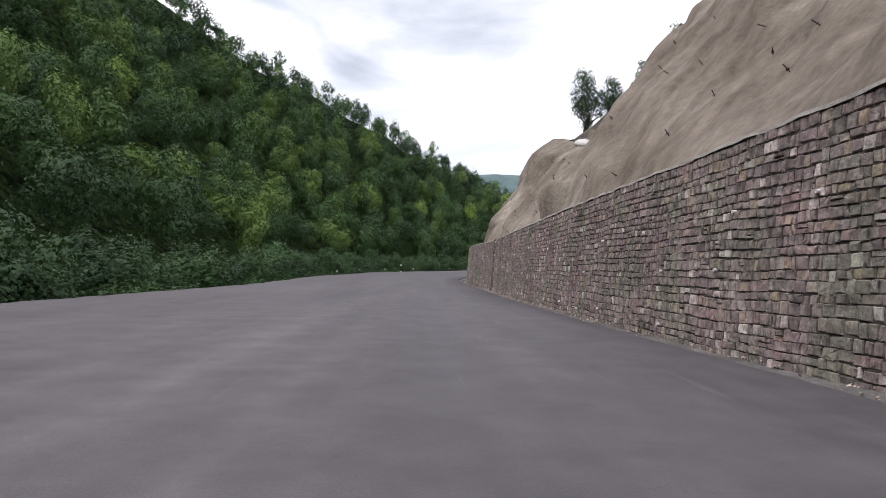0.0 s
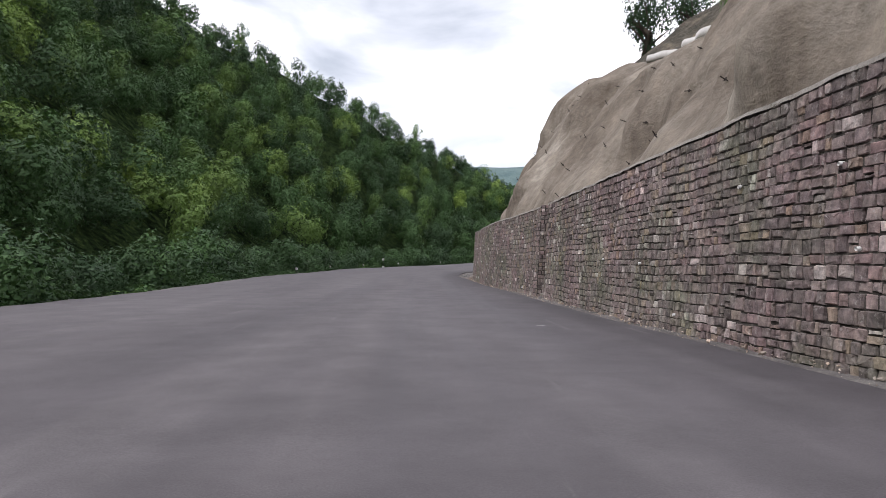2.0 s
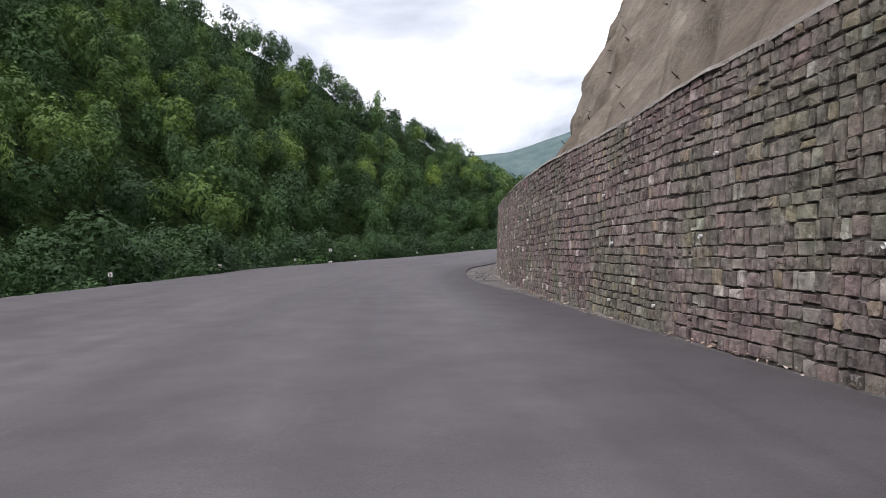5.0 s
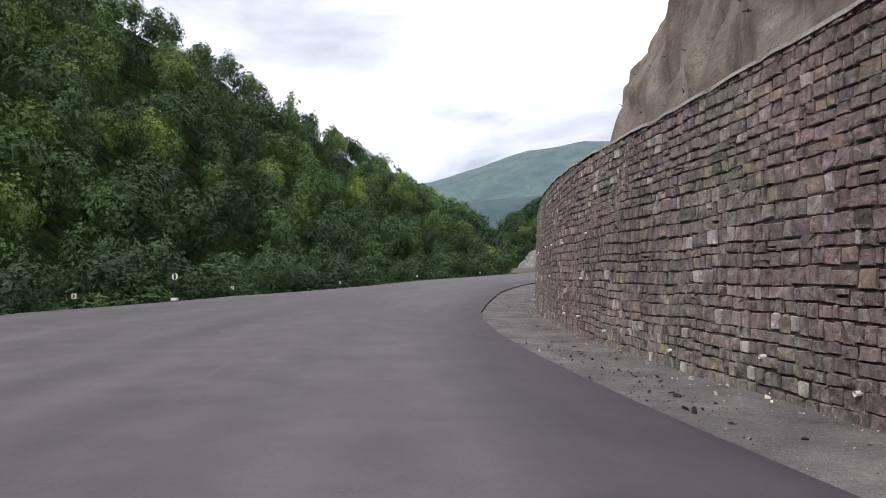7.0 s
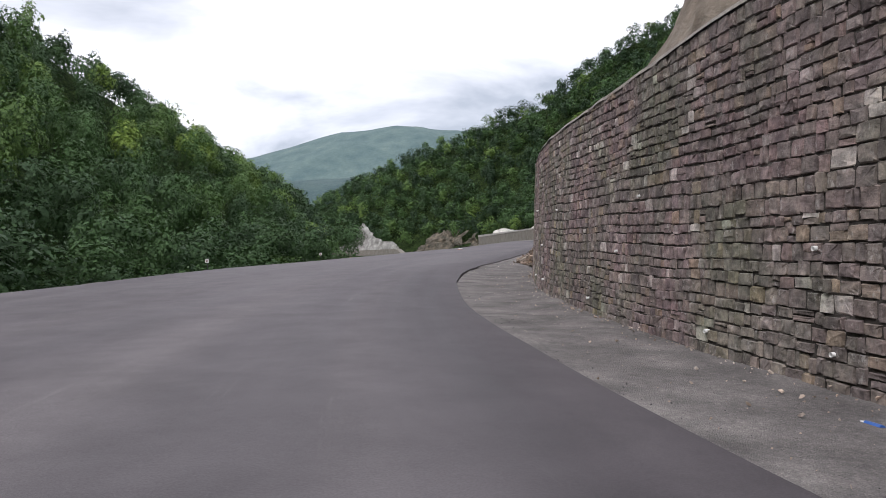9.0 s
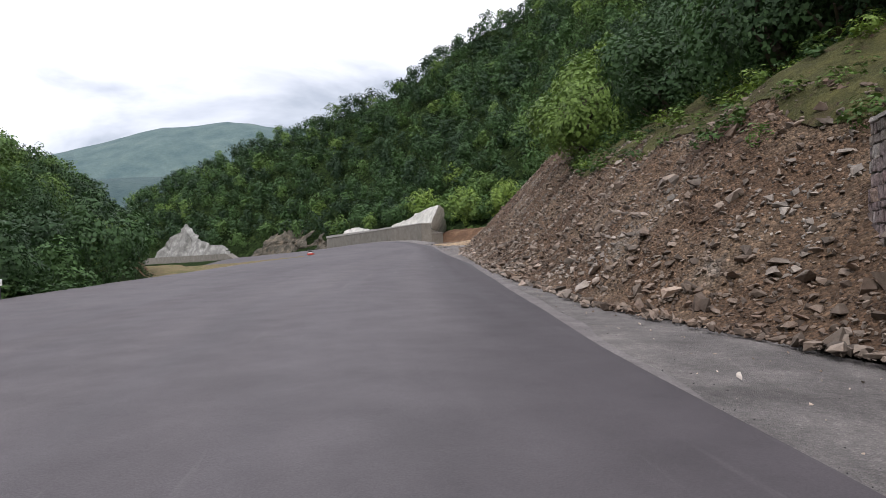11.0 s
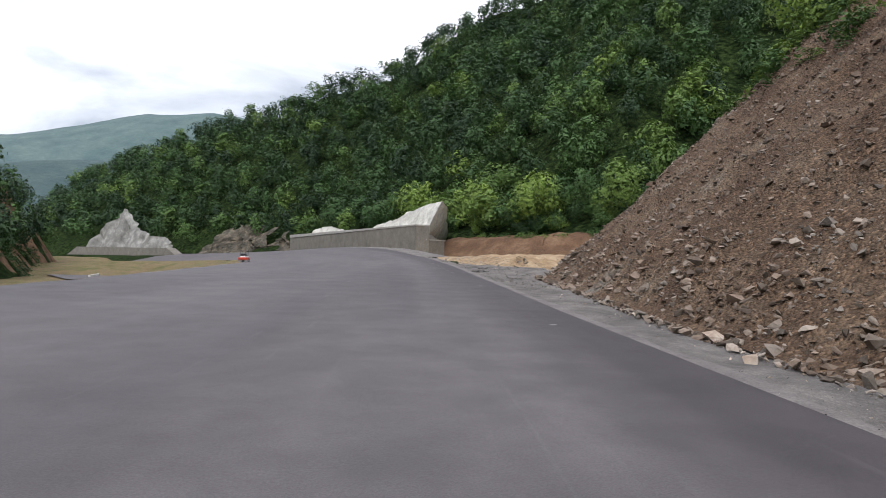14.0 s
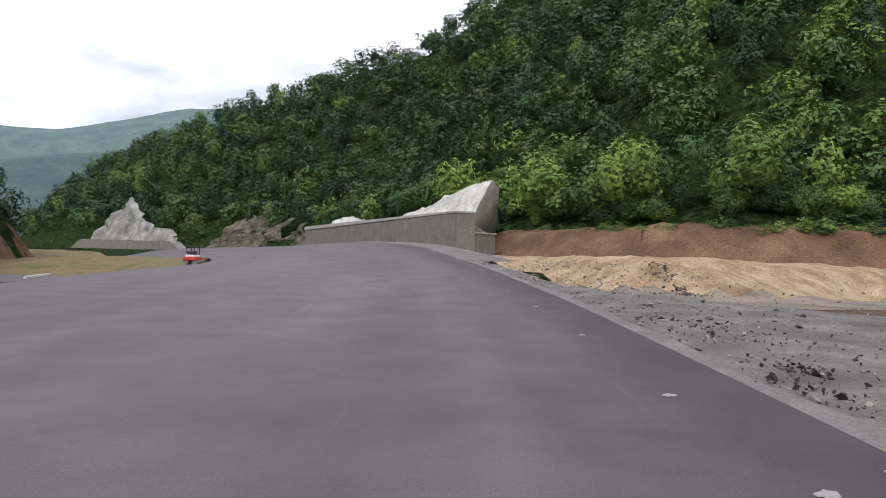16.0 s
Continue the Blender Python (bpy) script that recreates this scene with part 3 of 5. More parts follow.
def ribbon(name, s0, s1, o0, o1, mat, label, lift, rough, n=14, step=0.5, rise=0.0):
    """A strip of ground beside the road, a little uneven."""
    s = np.arange(s0, s1, step)
    a, b = np.array([o0(k) for k in s]), np.array([o1(k) for k in s])
    u = np.linspace(0, 1, n)
    O = a[:, None] + (b - a)[:, None] * u
    p = on_road(s[:, None] + 0 * O, O)
    p[..., 2] += lift + rise * u[None] ** 2 + fbm(p[..., 0], p[..., 1], 1.2, 4) * rough
    return thing(name, fast_mesh(name, p.reshape(-1, 3), grid_faces(len(s), n), smooth=True), mat, label, "shoulder", kind="structure")


def wall_offset(s):
    return float(np.interp(s, wall_s, wall_o))


ribbon("shoulder", -38, 172, lambda s: float(edge_right(s)) - 0.1, lambda s: wall_offset(s) + 0.3, M_GRAVEL, "grey gravel strip between asphalt and stone wall", -0.09, 0.06, rise=0.09)
ribbon("shoulder_east", 169, 290, lambda s: float(edge_right(s)) - 0.1, lambda s: min(float(toe_of(s)) + 0.9, float(edge_right(s)) + np.interp(s, [258, 268], [9, 1.3])), M_GRAVEL, "crushed grey gravel along the asphalt edge", -0.09, 0.08)
ribbon("shoulder_north", 284, 430, lambda s: float(edge_right(s)) - 0.1, lambda s: float(edge_right(s)) + 3.5, M_GRAVEL, "grey gravel verge", -0.09, 0.08, step=1.0)
ribbon("shoulder_west", -38, 320, lambda s: float(edge_left(s)) - 0.8, lambda s: float(edge_left(s)) + 0.1, M_GRAVEL, "narrow gravel verge at the outer road edge", -0.07, 0.05, n=5, step=1.0)


ribbon("shoulder_edge", 172, 284, lambda s: float(edge_right(s)) - 0.05, lambda s: float(edge_right(s)) + min(0.42, (s - 171.8) * 0.05) + 0.06 * math.sin(s * 1.3), M_EDGE, "pale compacted gravel strip along the asphalt edge", -0.055, 0.03, n=5)


# ---- stone retaining wall ----
def wall_at(a, h, proud=0.0):
    """World places on the wall's face: a metres along it, h metres up, proud metres before it."""
    a, h = np.broadcast_arrays(np.asarray(a, dtype=float), np.asarray(h, dtype=float))
    c = np.stack([np.interp(a, WALL_A, WALL[:, i]) for i in range(2)], -1)
    n = np.stack([np.interp(a, WALL_A, WALL_N[:, i]) for i in range(2)], -1)
    n /= np.linalg.norm(n, axis=-1, keepdims=True)
    xy = c + n * (np.asarray(proud) - BATTER * h)[..., None]
    return np.concatenate([xy, (np.interp(a, WALL_A, WALL_FOOT) - 0.05 + h)[..., None]], -1)


wall_height = lambda a: np.interp(a, WALL_A, WALL_TOP - WALL_FOOT) + 0.05
NICHE_A = float(np.interp(53.75, WALL[:, 1], WALL_A)), float(np.interp(55.45, WALL[:, 1], WALL_A))
SPANS = [("wall_south", 2.0, NICHE_A[0]), ("wall_bend", NICHE_A[1], float(WALL_A[-1]))]


def wall_core(name, a0, a1):
    a = np.r_[np.arange(a0, a1, 1.0), a1]
    H = wall_height(a)
    ring = [wall_at(a, 0 * a - 0.4, -0.028), wall_at(a, H, -0.028), wall_at(a, H, -1.0), wall_at(a, 0 * a - 0.4, -1.6)]
    V = np.stack(ring, 1).reshape(-1, 3)
    i = np.arange(len(a) - 1)[:, None] * 4
    F = np.vstack([np.concatenate([i + k, i + 4 + k, i + 4 + (k + 1) % 4, i + (k + 1) % 4], 1) for k in range(4)] + [[[0, 1, 2, 3]], [[4 * len(a) - 1, 4 * len(a) - 2, 4 * len(a) - 3, 4 * len(a) - 4]]])
    return thing(name, fast_mesh(name, V, F), M_MORTAR, "long retaining wall of coursed brown-grey rubble stone", "retaining wall", kind="structure")


def stone_quads(a0, a1, seed):
    """Courses of stones between two places along the wall: corners (a, h) and depth of each."""
    rng = np.random.default_rng(seed)
    rows, h = [], 0.02
    top = 6.2
    while h < top:
        ch = rng.choice([0.16, 0.18, 0.2, 0.22, 0.25])
        a = a0 + rng.uniform(-0.2, 0.0)
        n = int((a1 - a0) / 0.2) + 6
        w = rng.uniform(0.16, 0.36, n) * rng.choice([0.5, 0.8, 1, 1, 1, 1.25], n)
        e = a + np.r_[0, np.cumsum(w)]
        l, r = np.clip(e[:-1], a0, a1), np.clip(e[1:], a0, a1)
        ok = r - l > 0.06
        l, r = l[ok], r[ok]
        rows.append(np.stack([l, r, np.full(len(l), h), np.full(len(l), h + ch)], 1))
        h += ch
    q = np.vstack(rows)
    # some stones are split in two flat ones, some narrow ones stand proud of the bed
    cut = (rng.random(len(q)) < 0.04) & (q[:, 3] - q[:, 2] > 0.16)
    low, up_ = q[cut].copy(), q[cut].copy()
    f_ = rng.uniform(0.4, 0.6, cut.sum())
    low[:, 3] = up_[:, 2] = q[cut, 2] + (q[cut, 3] - q[cut, 2]) * f_
    q = np.vstack([q[~cut], low, up_])
    q[:, 2] += rng.normal(0, 0.01, len(q))
    q[:, 3] += rng.normal(0, 0.01, len(q))
    mid = (q[:, 0] + q[:, 1]) / 2
    wave = 0.022 * np.sin(mid * 0.9 + q[:, 2] * 1.3) + 0.014 * np.sin(mid * 2.3 + q[:, 2] * 2.1)
    q[:, 2:] += wave[:, None]
    H = wall_height(mid)
    q = q[q[:, 2] < H - 0.06]
    H = wall_height((q[:, 0] + q[:, 1]) / 2)
    q[:, 3] = np.minimum(q[:, 3], H + rng.uniform(-0.02, 0.05, len(q)))
    return q, rng


def stone_mesh(q, rng, gap=0.009):
    """Each stone: a split block with knocked-off corners and a roughly flat face, set proud of dark joints."""
    n = len(q)
    l, r, b, t = q.T
    w, h = r - l, t - b
    k = rng.uniform(0.03, 0.2, (n, 8)) * np.minimum(w, h)[:, None]
    o = np.ones(n)
    x8 = np.stack([l + k[:, 0], r - k[:, 1], r, r, r - k[:, 4], l + k[:, 5], l, l], 1)
    y8 = np.stack([b, b, b + k[:, 2], t - k[:, 3], t, t, t - k[:, 6], b + k[:, 7]], 1)
    sx, sy = np.stack([o, -o, -o, -o, -o, o, o, o], 1), np.stack([o, o, o, -o, -o, -o, -o, o], 1)
    ring = np.stack([x8 + sx * gap * np.array([0, 0, 1.6, 1.6, 0, 0, 1.6, 1.6]), y8 + sy * gap * np.array([1, 1, 0, 0, 1, 1, 0, 0])], -1) + rng.normal(0, 0.005, (n, 8, 2))
    mid = ring.mean(1, keepdims=True) + rng.normal(0, 0.2, (n, 1, 2)) * np.stack([w, h], 1)[:, None] * 0.5
    proud = rng.uniform(-0.006, 0.012, n) + 0.012 * (rng.random(n) < 0.14)
    face = ring + (mid - ring) * rng.uniform(0.05, 0.2, (n, 8, 1))
    dep = proud[:, None] + rng.normal(0, 0.006, (n, 8)) + rng.normal(0, 0.035, (n, 1)) * (face[..., 1] - mid[..., 1]) + rng.normal(0, 0.05, (n, 1)) * (face[..., 0] - mid[..., 0])
    V = np.concatenate([wall_at(ring[..., 0], ring[..., 1], -0.034), wall_at(face[..., 0], face[..., 1], dep), wall_at(mid[..., 0], mid[..., 1], dep.mean(1, keepdims=True) + rng.uniform(-0.008, 0.012, (n, 1)))], 1)
    i = np.arange(n)[:, None] * 17
    tri = []
    for j in range(8):
        j2 = (j + 1) % 8
        tri += [np.concatenate([i + j, i + j2, i + 8 + j2], 1), np.concatenate([i + j, i + 8 + j2, i + 8 + j], 1), np.concatenate([i + 8 + j, i + 8 + j2, i + 16], 1)]
    return V.reshape(-1, 3), np.vstack(tri)


PICK = 152.0, 154.6     # the stretch that the road passes nearest
for k, (name, a0, a1) in enumerate(SPANS):
    core = wall_core(name, a0, a1)
    q, rng = stone_quads(a0, a1, 11 + k)
    mid = (q[:, 0] + q[:, 1]) / 2
    near = (mid > PICK[0]) & (mid < PICK[1]) if k else np.zeros(len(q), bool)
    V, F = stone_mesh(q[~near], rng)
    tagged(thing("stonework", fast_mesh("stonework", V, F), M_STONE, "coursed rubble stones", parent=core), kind="stuff")
    for one in q[near][:300]:
        V, F = stone_mesh(one[None], rng)
        thing("stone", fast_mesh("stone", V, F), M_STONE_ONE, parent=core)
    a = np.arange(a0, a1, 0.25)
    H = wall_height(a)
    j = fbm(a, a * 0, 0.6, 2) * 0.04
    prof = [wall_at(a, H - 0.03 + j, 0.03 + j), wall_at(a, H + 0.05 + j, 0.0), wall_at(a, H + 0.06 + j, -0.6), wall_at(a, H - 0.05, -0.95)]
    tagged(thing("coping", fast_mesh("coping", np.stack(prof, 1).reshape(-1, 3), grid_faces(len(a), 4)), M_COPING, "rough pale mortar capping", parent=core))

# niche with steep stone steps between the two walls
nm = sum(NICHE_A) / 2
nw = NICHE_A[1] - NICHE_A[0]
steps = base("stair", pose(*wall_at(nm, 0.0)), "steep rough stone steps recessed in the retaining wall", "steps", kind="structure")
yaw = math.atan2(*np.array([np.interp(nm, WALL_A, wt[:, i]) for i in (1, 0)]))
steps.matrix_basis = pose(*wall_at(nm, 0.0), 0, 0, math.degrees(yaw))
rng = np.random.default_rng(5)
for k in range(12):
    bm = bmesh.new()
    box(bm, (0, -0.27 - 0.115 * k - 0.6, 0.17 + 0.4 * k - 0.35), (nw + 0.3, 1.3, 0.7 + 0.02 * (k % 2)), 0.03)
    for v in bm.verts:
        v.co += Vector(rng.uniform(-0.02, 0.02, 3))
    step = part("step", bm, M_BLOCK, steps)
    V, F = [], []
    for z0 in (0.17 + 0.4 * k - 0.36, 0.17 + 0.4 * k - 0.18):
        x = -nw / 2 - 0.02
        while x < nw / 2 - 0.05:
            w = rng.uniform(0.14, 0.3)
            o, y0, d_ = len(V), -0.21 - 0.115 * k, rng.uniform(0.02, 0.05)
            x2, z1 = min(x + w, nw / 2 + 0.02), z0 + 0.17
            for xx, zz, dd in ((x, z0, 0), (x2, z0, 0), (x2, z1, 0), (x, z1, 0), (x + 0.02, z0 + 0.015, d_), (x2 - 0.02, z0 + 0.015, d_), (x2 - 0.02, z1 - 0.015, d_), (x + 0.02, z1 - 0.015, d_)):
                V.append((xx, y0 + dd, zz))
            F += [(o + 4, o + 5, o + 6, o + 7)] + [(o + c, o + (c + 1) % 4, o + 4 + (c + 1) % 4, o + 4 + c) for c in range(4)]
            x = x2 + 0.012
    thing("riser_stones", fast_mesh("riser_stones", V, F), M_STONE, parent=step)
    bm = bmesh.new()
    box(bm, (0, -0.22 - 0.115 * k - 0.2, 0.17 + 0.4 * k + 0.025), (nw + 0.28, 0.5, 0.05), 0.015)
    for v in bm.verts:
        v.co += Vector(rng.uniform(-0.012, 0.012, 3))
    part("tread", bm, M_COPING, steps, "pale worn mortar tread")
for sx, nm_ in ((-1, "cheek"), (1, "cheek")):
    cheek = None
    bm = bmesh.new()
    box(bm, (sx * (nw / 2 + 0.16), -1.9, 2.0), (0.3, 2.9, 4.9))
    cheek = part(nm_, bm, M_MORTAR, steps, "stone side wall of the stair recess")
    V, F = [], []
    h = 0.0
    while h < 4.4:
        ch = rng.uniform(0.14, 0.2)
        y = -0.05 - BATTER * h
        while y > -2.8:
            w = rng.uniform(0.15, 0.3)
            x = sx * (nw / 2 + 0.012)
            o = len(V)
            d = -sx * rng.uniform(0.015, 0.05)
            for yy, zz, dd in ((y, h, 0), (y - w, h, 0), (y - w, h + ch, 0), (y, h + ch, 0), (y - 0.03, h + 0.02, d), (y - w + 0.03, h + 0.02, d), (y - w + 0.03, h + ch - 0.02, d), (y - 0.03, h + ch - 0.02, d)):
                V.append((x + dd, yy, zz))
            F += [(o + 4, o + 5, o + 6, o + 7)] + [(o + c, o + (c + 1) % 4, o + 4 + (c + 1) % 4, o + 4 + c) for c in range(4)]
            y -= w + 0.012
        h += ch + 0.01
    tagged(thing("cheek_stones", fast_mesh("cheek_stones", V, F), M_STONE, parent=cheek), kind="stuff")


# ---- shotcrete rock face above the wall ----
def face_top(a):
    """Height of the sprayed face above the wall's top."""
    return np.interp(a, [0, 57, 83, 90.5, 92.5, 100, 115, 132, 150, 173, 190, 210], [15, 15, 15.5, 14.2, 8.6, 9.6, 13, 16, 17.5, 18, 16, 10])


fa = np.arange(1.0, float(WALL_A[-1]) - 0.5, 0.45)
fu = np.linspace(0, 1, 44)
FA, FU = np.meshgrid(fa, fu, indexing="ij")
RISE = FU * face_top(FA)
bulge = fbm(FA, RISE * 0.6, 11, 21, 3) * 2.6 + fbm(FA, RISE * 0.7, 4.0, 22, 3) * 1.9 + fbm(FA, RISE, 1.3, 23, 2) * 0.32
SETBACK = ledge_of(FA) + RISE * np.interp(FA, [0, 88, 94, 110, 125, 140, 155, 207], [0.74, 0.74, 0.74, 0.72, 0.62, 0.46, 0.34, 0.28]) - bulge * np.clip(RISE / 2.5, 0, 1) + 1.4 * np.clip(FU - 0.86, 0, 1) / 0.14 * FU
P = wall_at(FA, wall_height(FA) - 0.25, -SETBACK)
P[..., 2] += RISE + 0.1 * fbm(FA, RISE, 2.0, 25)
FACE_P = P
P[:, 0] = wall_at(fa, wall_height(fa) - 0.25, -1.0)
thing("rock_face", fast_mesh("rock_face", P.reshape(-1, 3), grid_faces(*FA.shape), smooth=True), M_SHOTCRETE, "steep grey-brown shotcrete rock face above the stone wall", "rock face", kind="structure")

# soil slope above the sprayed face, and the pale lip of the lower part
rim = np.arange(203, 242)
U = np.linspace(0, 1, 18)[:, None]
back = -np.stack([np.interp(fa[rim], WALL_A, WALL_N[:, i]) for i in range(2)], -1)
P = np.concatenate([FACE_P[rim, -1, None, :2] + back[:, None] * (U * 11)[None], (FACE_P[rim, -1, 2][:, None] + (U * 8.5)[None, :, 0] - 0.05)[..., None]], -1)
P[..., 2] += fbm(P[..., 0], P[..., 1], 3, 45, 4) * 1.0 * np.clip(U[:, 0] * 5, 0, 1)
thing("upper_slope", fast_mesh("upper_slope", P.reshape(-1, 3), grid_faces(len(rim), 18), smooth=True), M_DARKROCK, "bare broken brown rock slope above the sprayed face", "slope", kind="structure")
rim = np.arange(205, 236)
e = FACE_P[rim, -1]
P = np.stack([e + [0.15, 0, -0.3], e + [-0.4, 0, -0.12], e + [-0.32, 0, 0.3], e + [1.0, 0, 0.45]], 1)
thing("concrete_lip", fast_mesh("concrete_lip", P.reshape(-1, 3), grid_faces(len(rim), 4), smooth=True), M_KERB, "pale concrete lip along the top of the sprayed face", "kerb", kind="structure")

# ---- rubble bank after the wall ----
def rock_shape(rng, n=12):
    """A small angular stone of about unit size."""
    bm = bmesh.new()
    for p in rng.normal(size=(n, 3)):
        p = p / np.linalg.norm(p) * rng.uniform(0.35, 0.55)
        bm.verts.new(p * np.array([1.15, 0.9, 0.62]))
    bmesh.ops.convex_hull(bm, input=bm.verts[:], use_existing_faces=False)
    loose = [v for v in bm.verts if not v.link_faces]
    bmesh.ops.delete(bm, geom=loose, context="VERTS")
    bmesh.ops.triangulate(bm, faces=bm.faces[:])
    bm.verts.index_update()
    V = np.array([v.co[:] for v in bm.verts])
    F = np.array([[v.index for v in f.verts] for f in bm.faces])
    bm.free()
    return V, F


rng = np.random.default_rng(8)
ROCKS = [rock_shape(rng, rng.integers(7, 11)) for _ in range(16)]


def turns(rng, n):
    """Random rotations."""
    q = rng.normal(size=(n, 4))
    q /= np.linalg.norm(q, axis=1, keepdims=True)
    w, x, y, z = q.T
    return np.stack([np.stack([1 - 2 * (y * y + z * z), 2 * (x * y - z * w), 2 * (x * z + y * w)], 1), np.stack([2 * (x * y + z * w), 1 - 2 * (x * x + z * z), 2 * (y * z - x * w)], 1),
                     np.stack([2 * (x * z - y * w), 2 * (y * z + x * w), 1 - 2 * (x * x + y * y)], 1)], 1)


def scatter_rocks(places, sizes, rng):
    """Many stones as one set of corners and faces."""
    Vs, Fs, o = [], [], 0
    kind = rng.integers(0, len(ROCKS), len(places))
    R = turns(rng, len(places))
    for k, (v, f) in enumerate(ROCKS):
        idx = np.nonzero(kind == k)[0]
        if not len(idx):
            continue
        P = np.einsum("nij,vj->nvi", R[idx], v) * sizes[idx, None, None]
        P[..., 2] *= 0.75
        P = P + places[idx, None, :]
        Vs.append(P.reshape(-1, 3))
        Fs.append((np.arange(len(idx))[:, None, None] * len(v) + f[None] + o).reshape(-1, 3))
        o += len(idx) * len(v)
    return np.vstack(Vs), np.vstack(Fs)


def bank_point(s, up):
    """On the rubble bank: s along the road, up metres in from the toe."""
    s, up = np.broadcast_arrays(np.asarray(s, dtype=float), np.asarray(up, dtype=float))
    toe, cr = toe_of(s), crest_of(s)
    p = on_road(s, toe + up)
    rel = fbm(s, up, 6, 31, 3) * 1.0 + fbm(s, up, 1.5, 32, 3) * 0.35
    run = cr / 0.95
    h = np.where(up < run, np.maximum(up, 0) * 0.95, cr + (up - run) * bank_rise(s))
    h = h * np.interp(s, [248.5, 254], [1, 0.0]) - np.interp(s, [249, 253.5], [0, 0.8])
    p[..., 2] = road_z(s) + fall(s) * 5 - 0.08 + np.maximum(h, -0.8) + rel * np.clip(up / 1.5, 0, 1) * np.interp(s, [254.5, 261], [1, 0.15])
    return p


bs, bu = np.arange(160, 270, 0.5), np.r_[np.arange(-0.2, 15, 0.4), np.arange(15, 34, 1.2)]
BS, BU = np.meshgrid(bs, bu, indexing="ij")
GS, GU = np.meshgrid(np.arange(162, 219, 0.7), np.linspace(0, 1, 36), indexing="ij")
run_ = crest_of(GS) / 0.95
GP = bank_point(GS, run_ - 0.7 * np.abs(np.sin(GS * 0.7)) + GU * np.interp(GS, [162, 188, 202, 218], [16, 11, 4, 1.6]))
GP[..., 2] += 0.03 + 0.1 * np.abs(fbm(GS * 1.0, GU * 10, 0.8, 47))
thing("grass_slope", fast_mesh("grass_slope", GP.reshape(-1, 3), grid_faces(*GS.shape), smooth=True), M_GRASS, "thin yellow-green grass above the rubble bank", "grass", kind="structure")
thing("rubble_bank", fast_mesh("rubble_bank", bank_point(BS, BU).reshape(-1, 3), grid_faces(*BS.shape), smooth=True), M_BANK, "steep bank of loose brown earth and broken rock", "bank", kind="structure")

rng = np.random.default_rng(14)
n = 31000
s, u = rng.uniform(166, 253, n), rng.uniform(0, 1, n) ** 1.25
up = -0.5 + u * (crest_of(s) / 0.95 + 0.8)
size = np.clip(rng.lognormal(-2.15, 0.58, n), 0.05, 0.6)
size[up > 1.5] *= 0.85
pl = bank_point(s, up)
pl[:, 2] += size * 0.18
V, F = scatter_rocks(pl, size, rng)
thing("rubble", fast_mesh("rubble", V, F), M_ROCK, "broken brown and grey rock strewn over the bank", "rubble", kind="stuff")
n = 44
for s_, u_, d in zip(rng.uniform(168, 249, n), rng.uniform(-0.7, 1.6, n), rng.uniform(0.25, 0.55, n)):
    v, f = ROCKS[rng.integers(0, len(ROCKS))]
    p = bank_point(s_, u_)
    ob = thing("boulder", fast_mesh("boulder", v @ turns(rng, 1)[0].T * d * np.array([1, 1, 0.8]), f), M_ROCK, "loose angular brown-grey boulder at the foot of the bank", "rock", "boulders along the bank")
    ob.location = p + np.array([0, 0, d * 0.12])
# crumbs on the gravel beside the wall and the asphalt
n = 4200
s = rng.uniform(-5, 285, n)
w = np.array([wall_offset(k) if k < 170 else float(toe_of(k)) + 0.5 for k in s])
e = edge_right(s)
t_ = rng.beta(1.6, 0.9, n)
o = e + 0.08 + (w - e - 0.05) * t_
pl = on_road(s, o)
pl[:, 2] += -0.05 + np.where(s < 170, 0.09 * t_ ** 2, 0)
V, F = scatter_rocks(pl, np.clip(rng.lognormal(-3.5, 0.55, n), 0.012, 0.13), rng)
thing("crumbs", fast_mesh("crumbs", V, F), M_ROCK, "small loose stones on the gravel verge", "stones", kind="stuff")

# fallen stones along the wall's foot
n = 900
s = rng.uniform(-5, 168, n)
o = np.array([wall_offset(k) for k in s]) - 0.05 - rng.exponential(0.16, n)
ok = o > edge_right(s) + 0.1
pl = on_road(s[ok], o[ok])
pl[:, 2] += 0.0
V, F = scatter_rocks(pl, np.clip(rng.lognormal(-2.9, 0.5, ok.sum()), 0.03, 0.18), rng)
thing("fallen_stones", fast_mesh("fallen_stones", V, F), M_ROCK, "loose stones fallen along the foot of the wall", "stones", kind="stuff")

M_CRUMB = plain("asphalt_crumb", (0.03, 0.028, 0.029), 0.85)
spots = [(105, 4.1, 1.8, 0.35), (108.5, 4.0, 1.8, 0.4), (112, 4.0, 1.4, 0.35), (134, 4.3, 1.2, 0.3), (254, 4.0, 0.5, 0.2), (255.2, 4.5, 0.4, 0.2), (260, 4.6, 1.5, 0.3), (258, 5.4, 1.6, 0.5)]
parts_ = []
for s0, o0, a_, b_ in spots:
    k = 80
    parts_.append(np.stack([rng.normal(s0, a_, k), rng.normal(o0, b_, k), np.clip(rng.lognormal(-3.2, 0.6, k), 0.015, 0.2)], 1))
k = 1500
s_ = rng.uniform(65, 280, k)
parts_.append(np.stack([s_, edge_right(s_) + 0.1 + rng.exponential(0.7, k), np.clip(rng.lognormal(-3.9, 0.45, k), 0.01, 0.07)], 1))
s, o, size = np.vstack(parts_).T
lim = np.array([wall_offset(k) - 0.1 if k < 170 else float(toe_of(k)) + 1.0 for k in s])
ok = (o < lim) & (o > edge_right(s) + 0.03)
pl = on_road(s[ok], o[ok])
pl[:, 2] -= 0.06
V, F = scatter_rocks(pl, size[ok], rng)
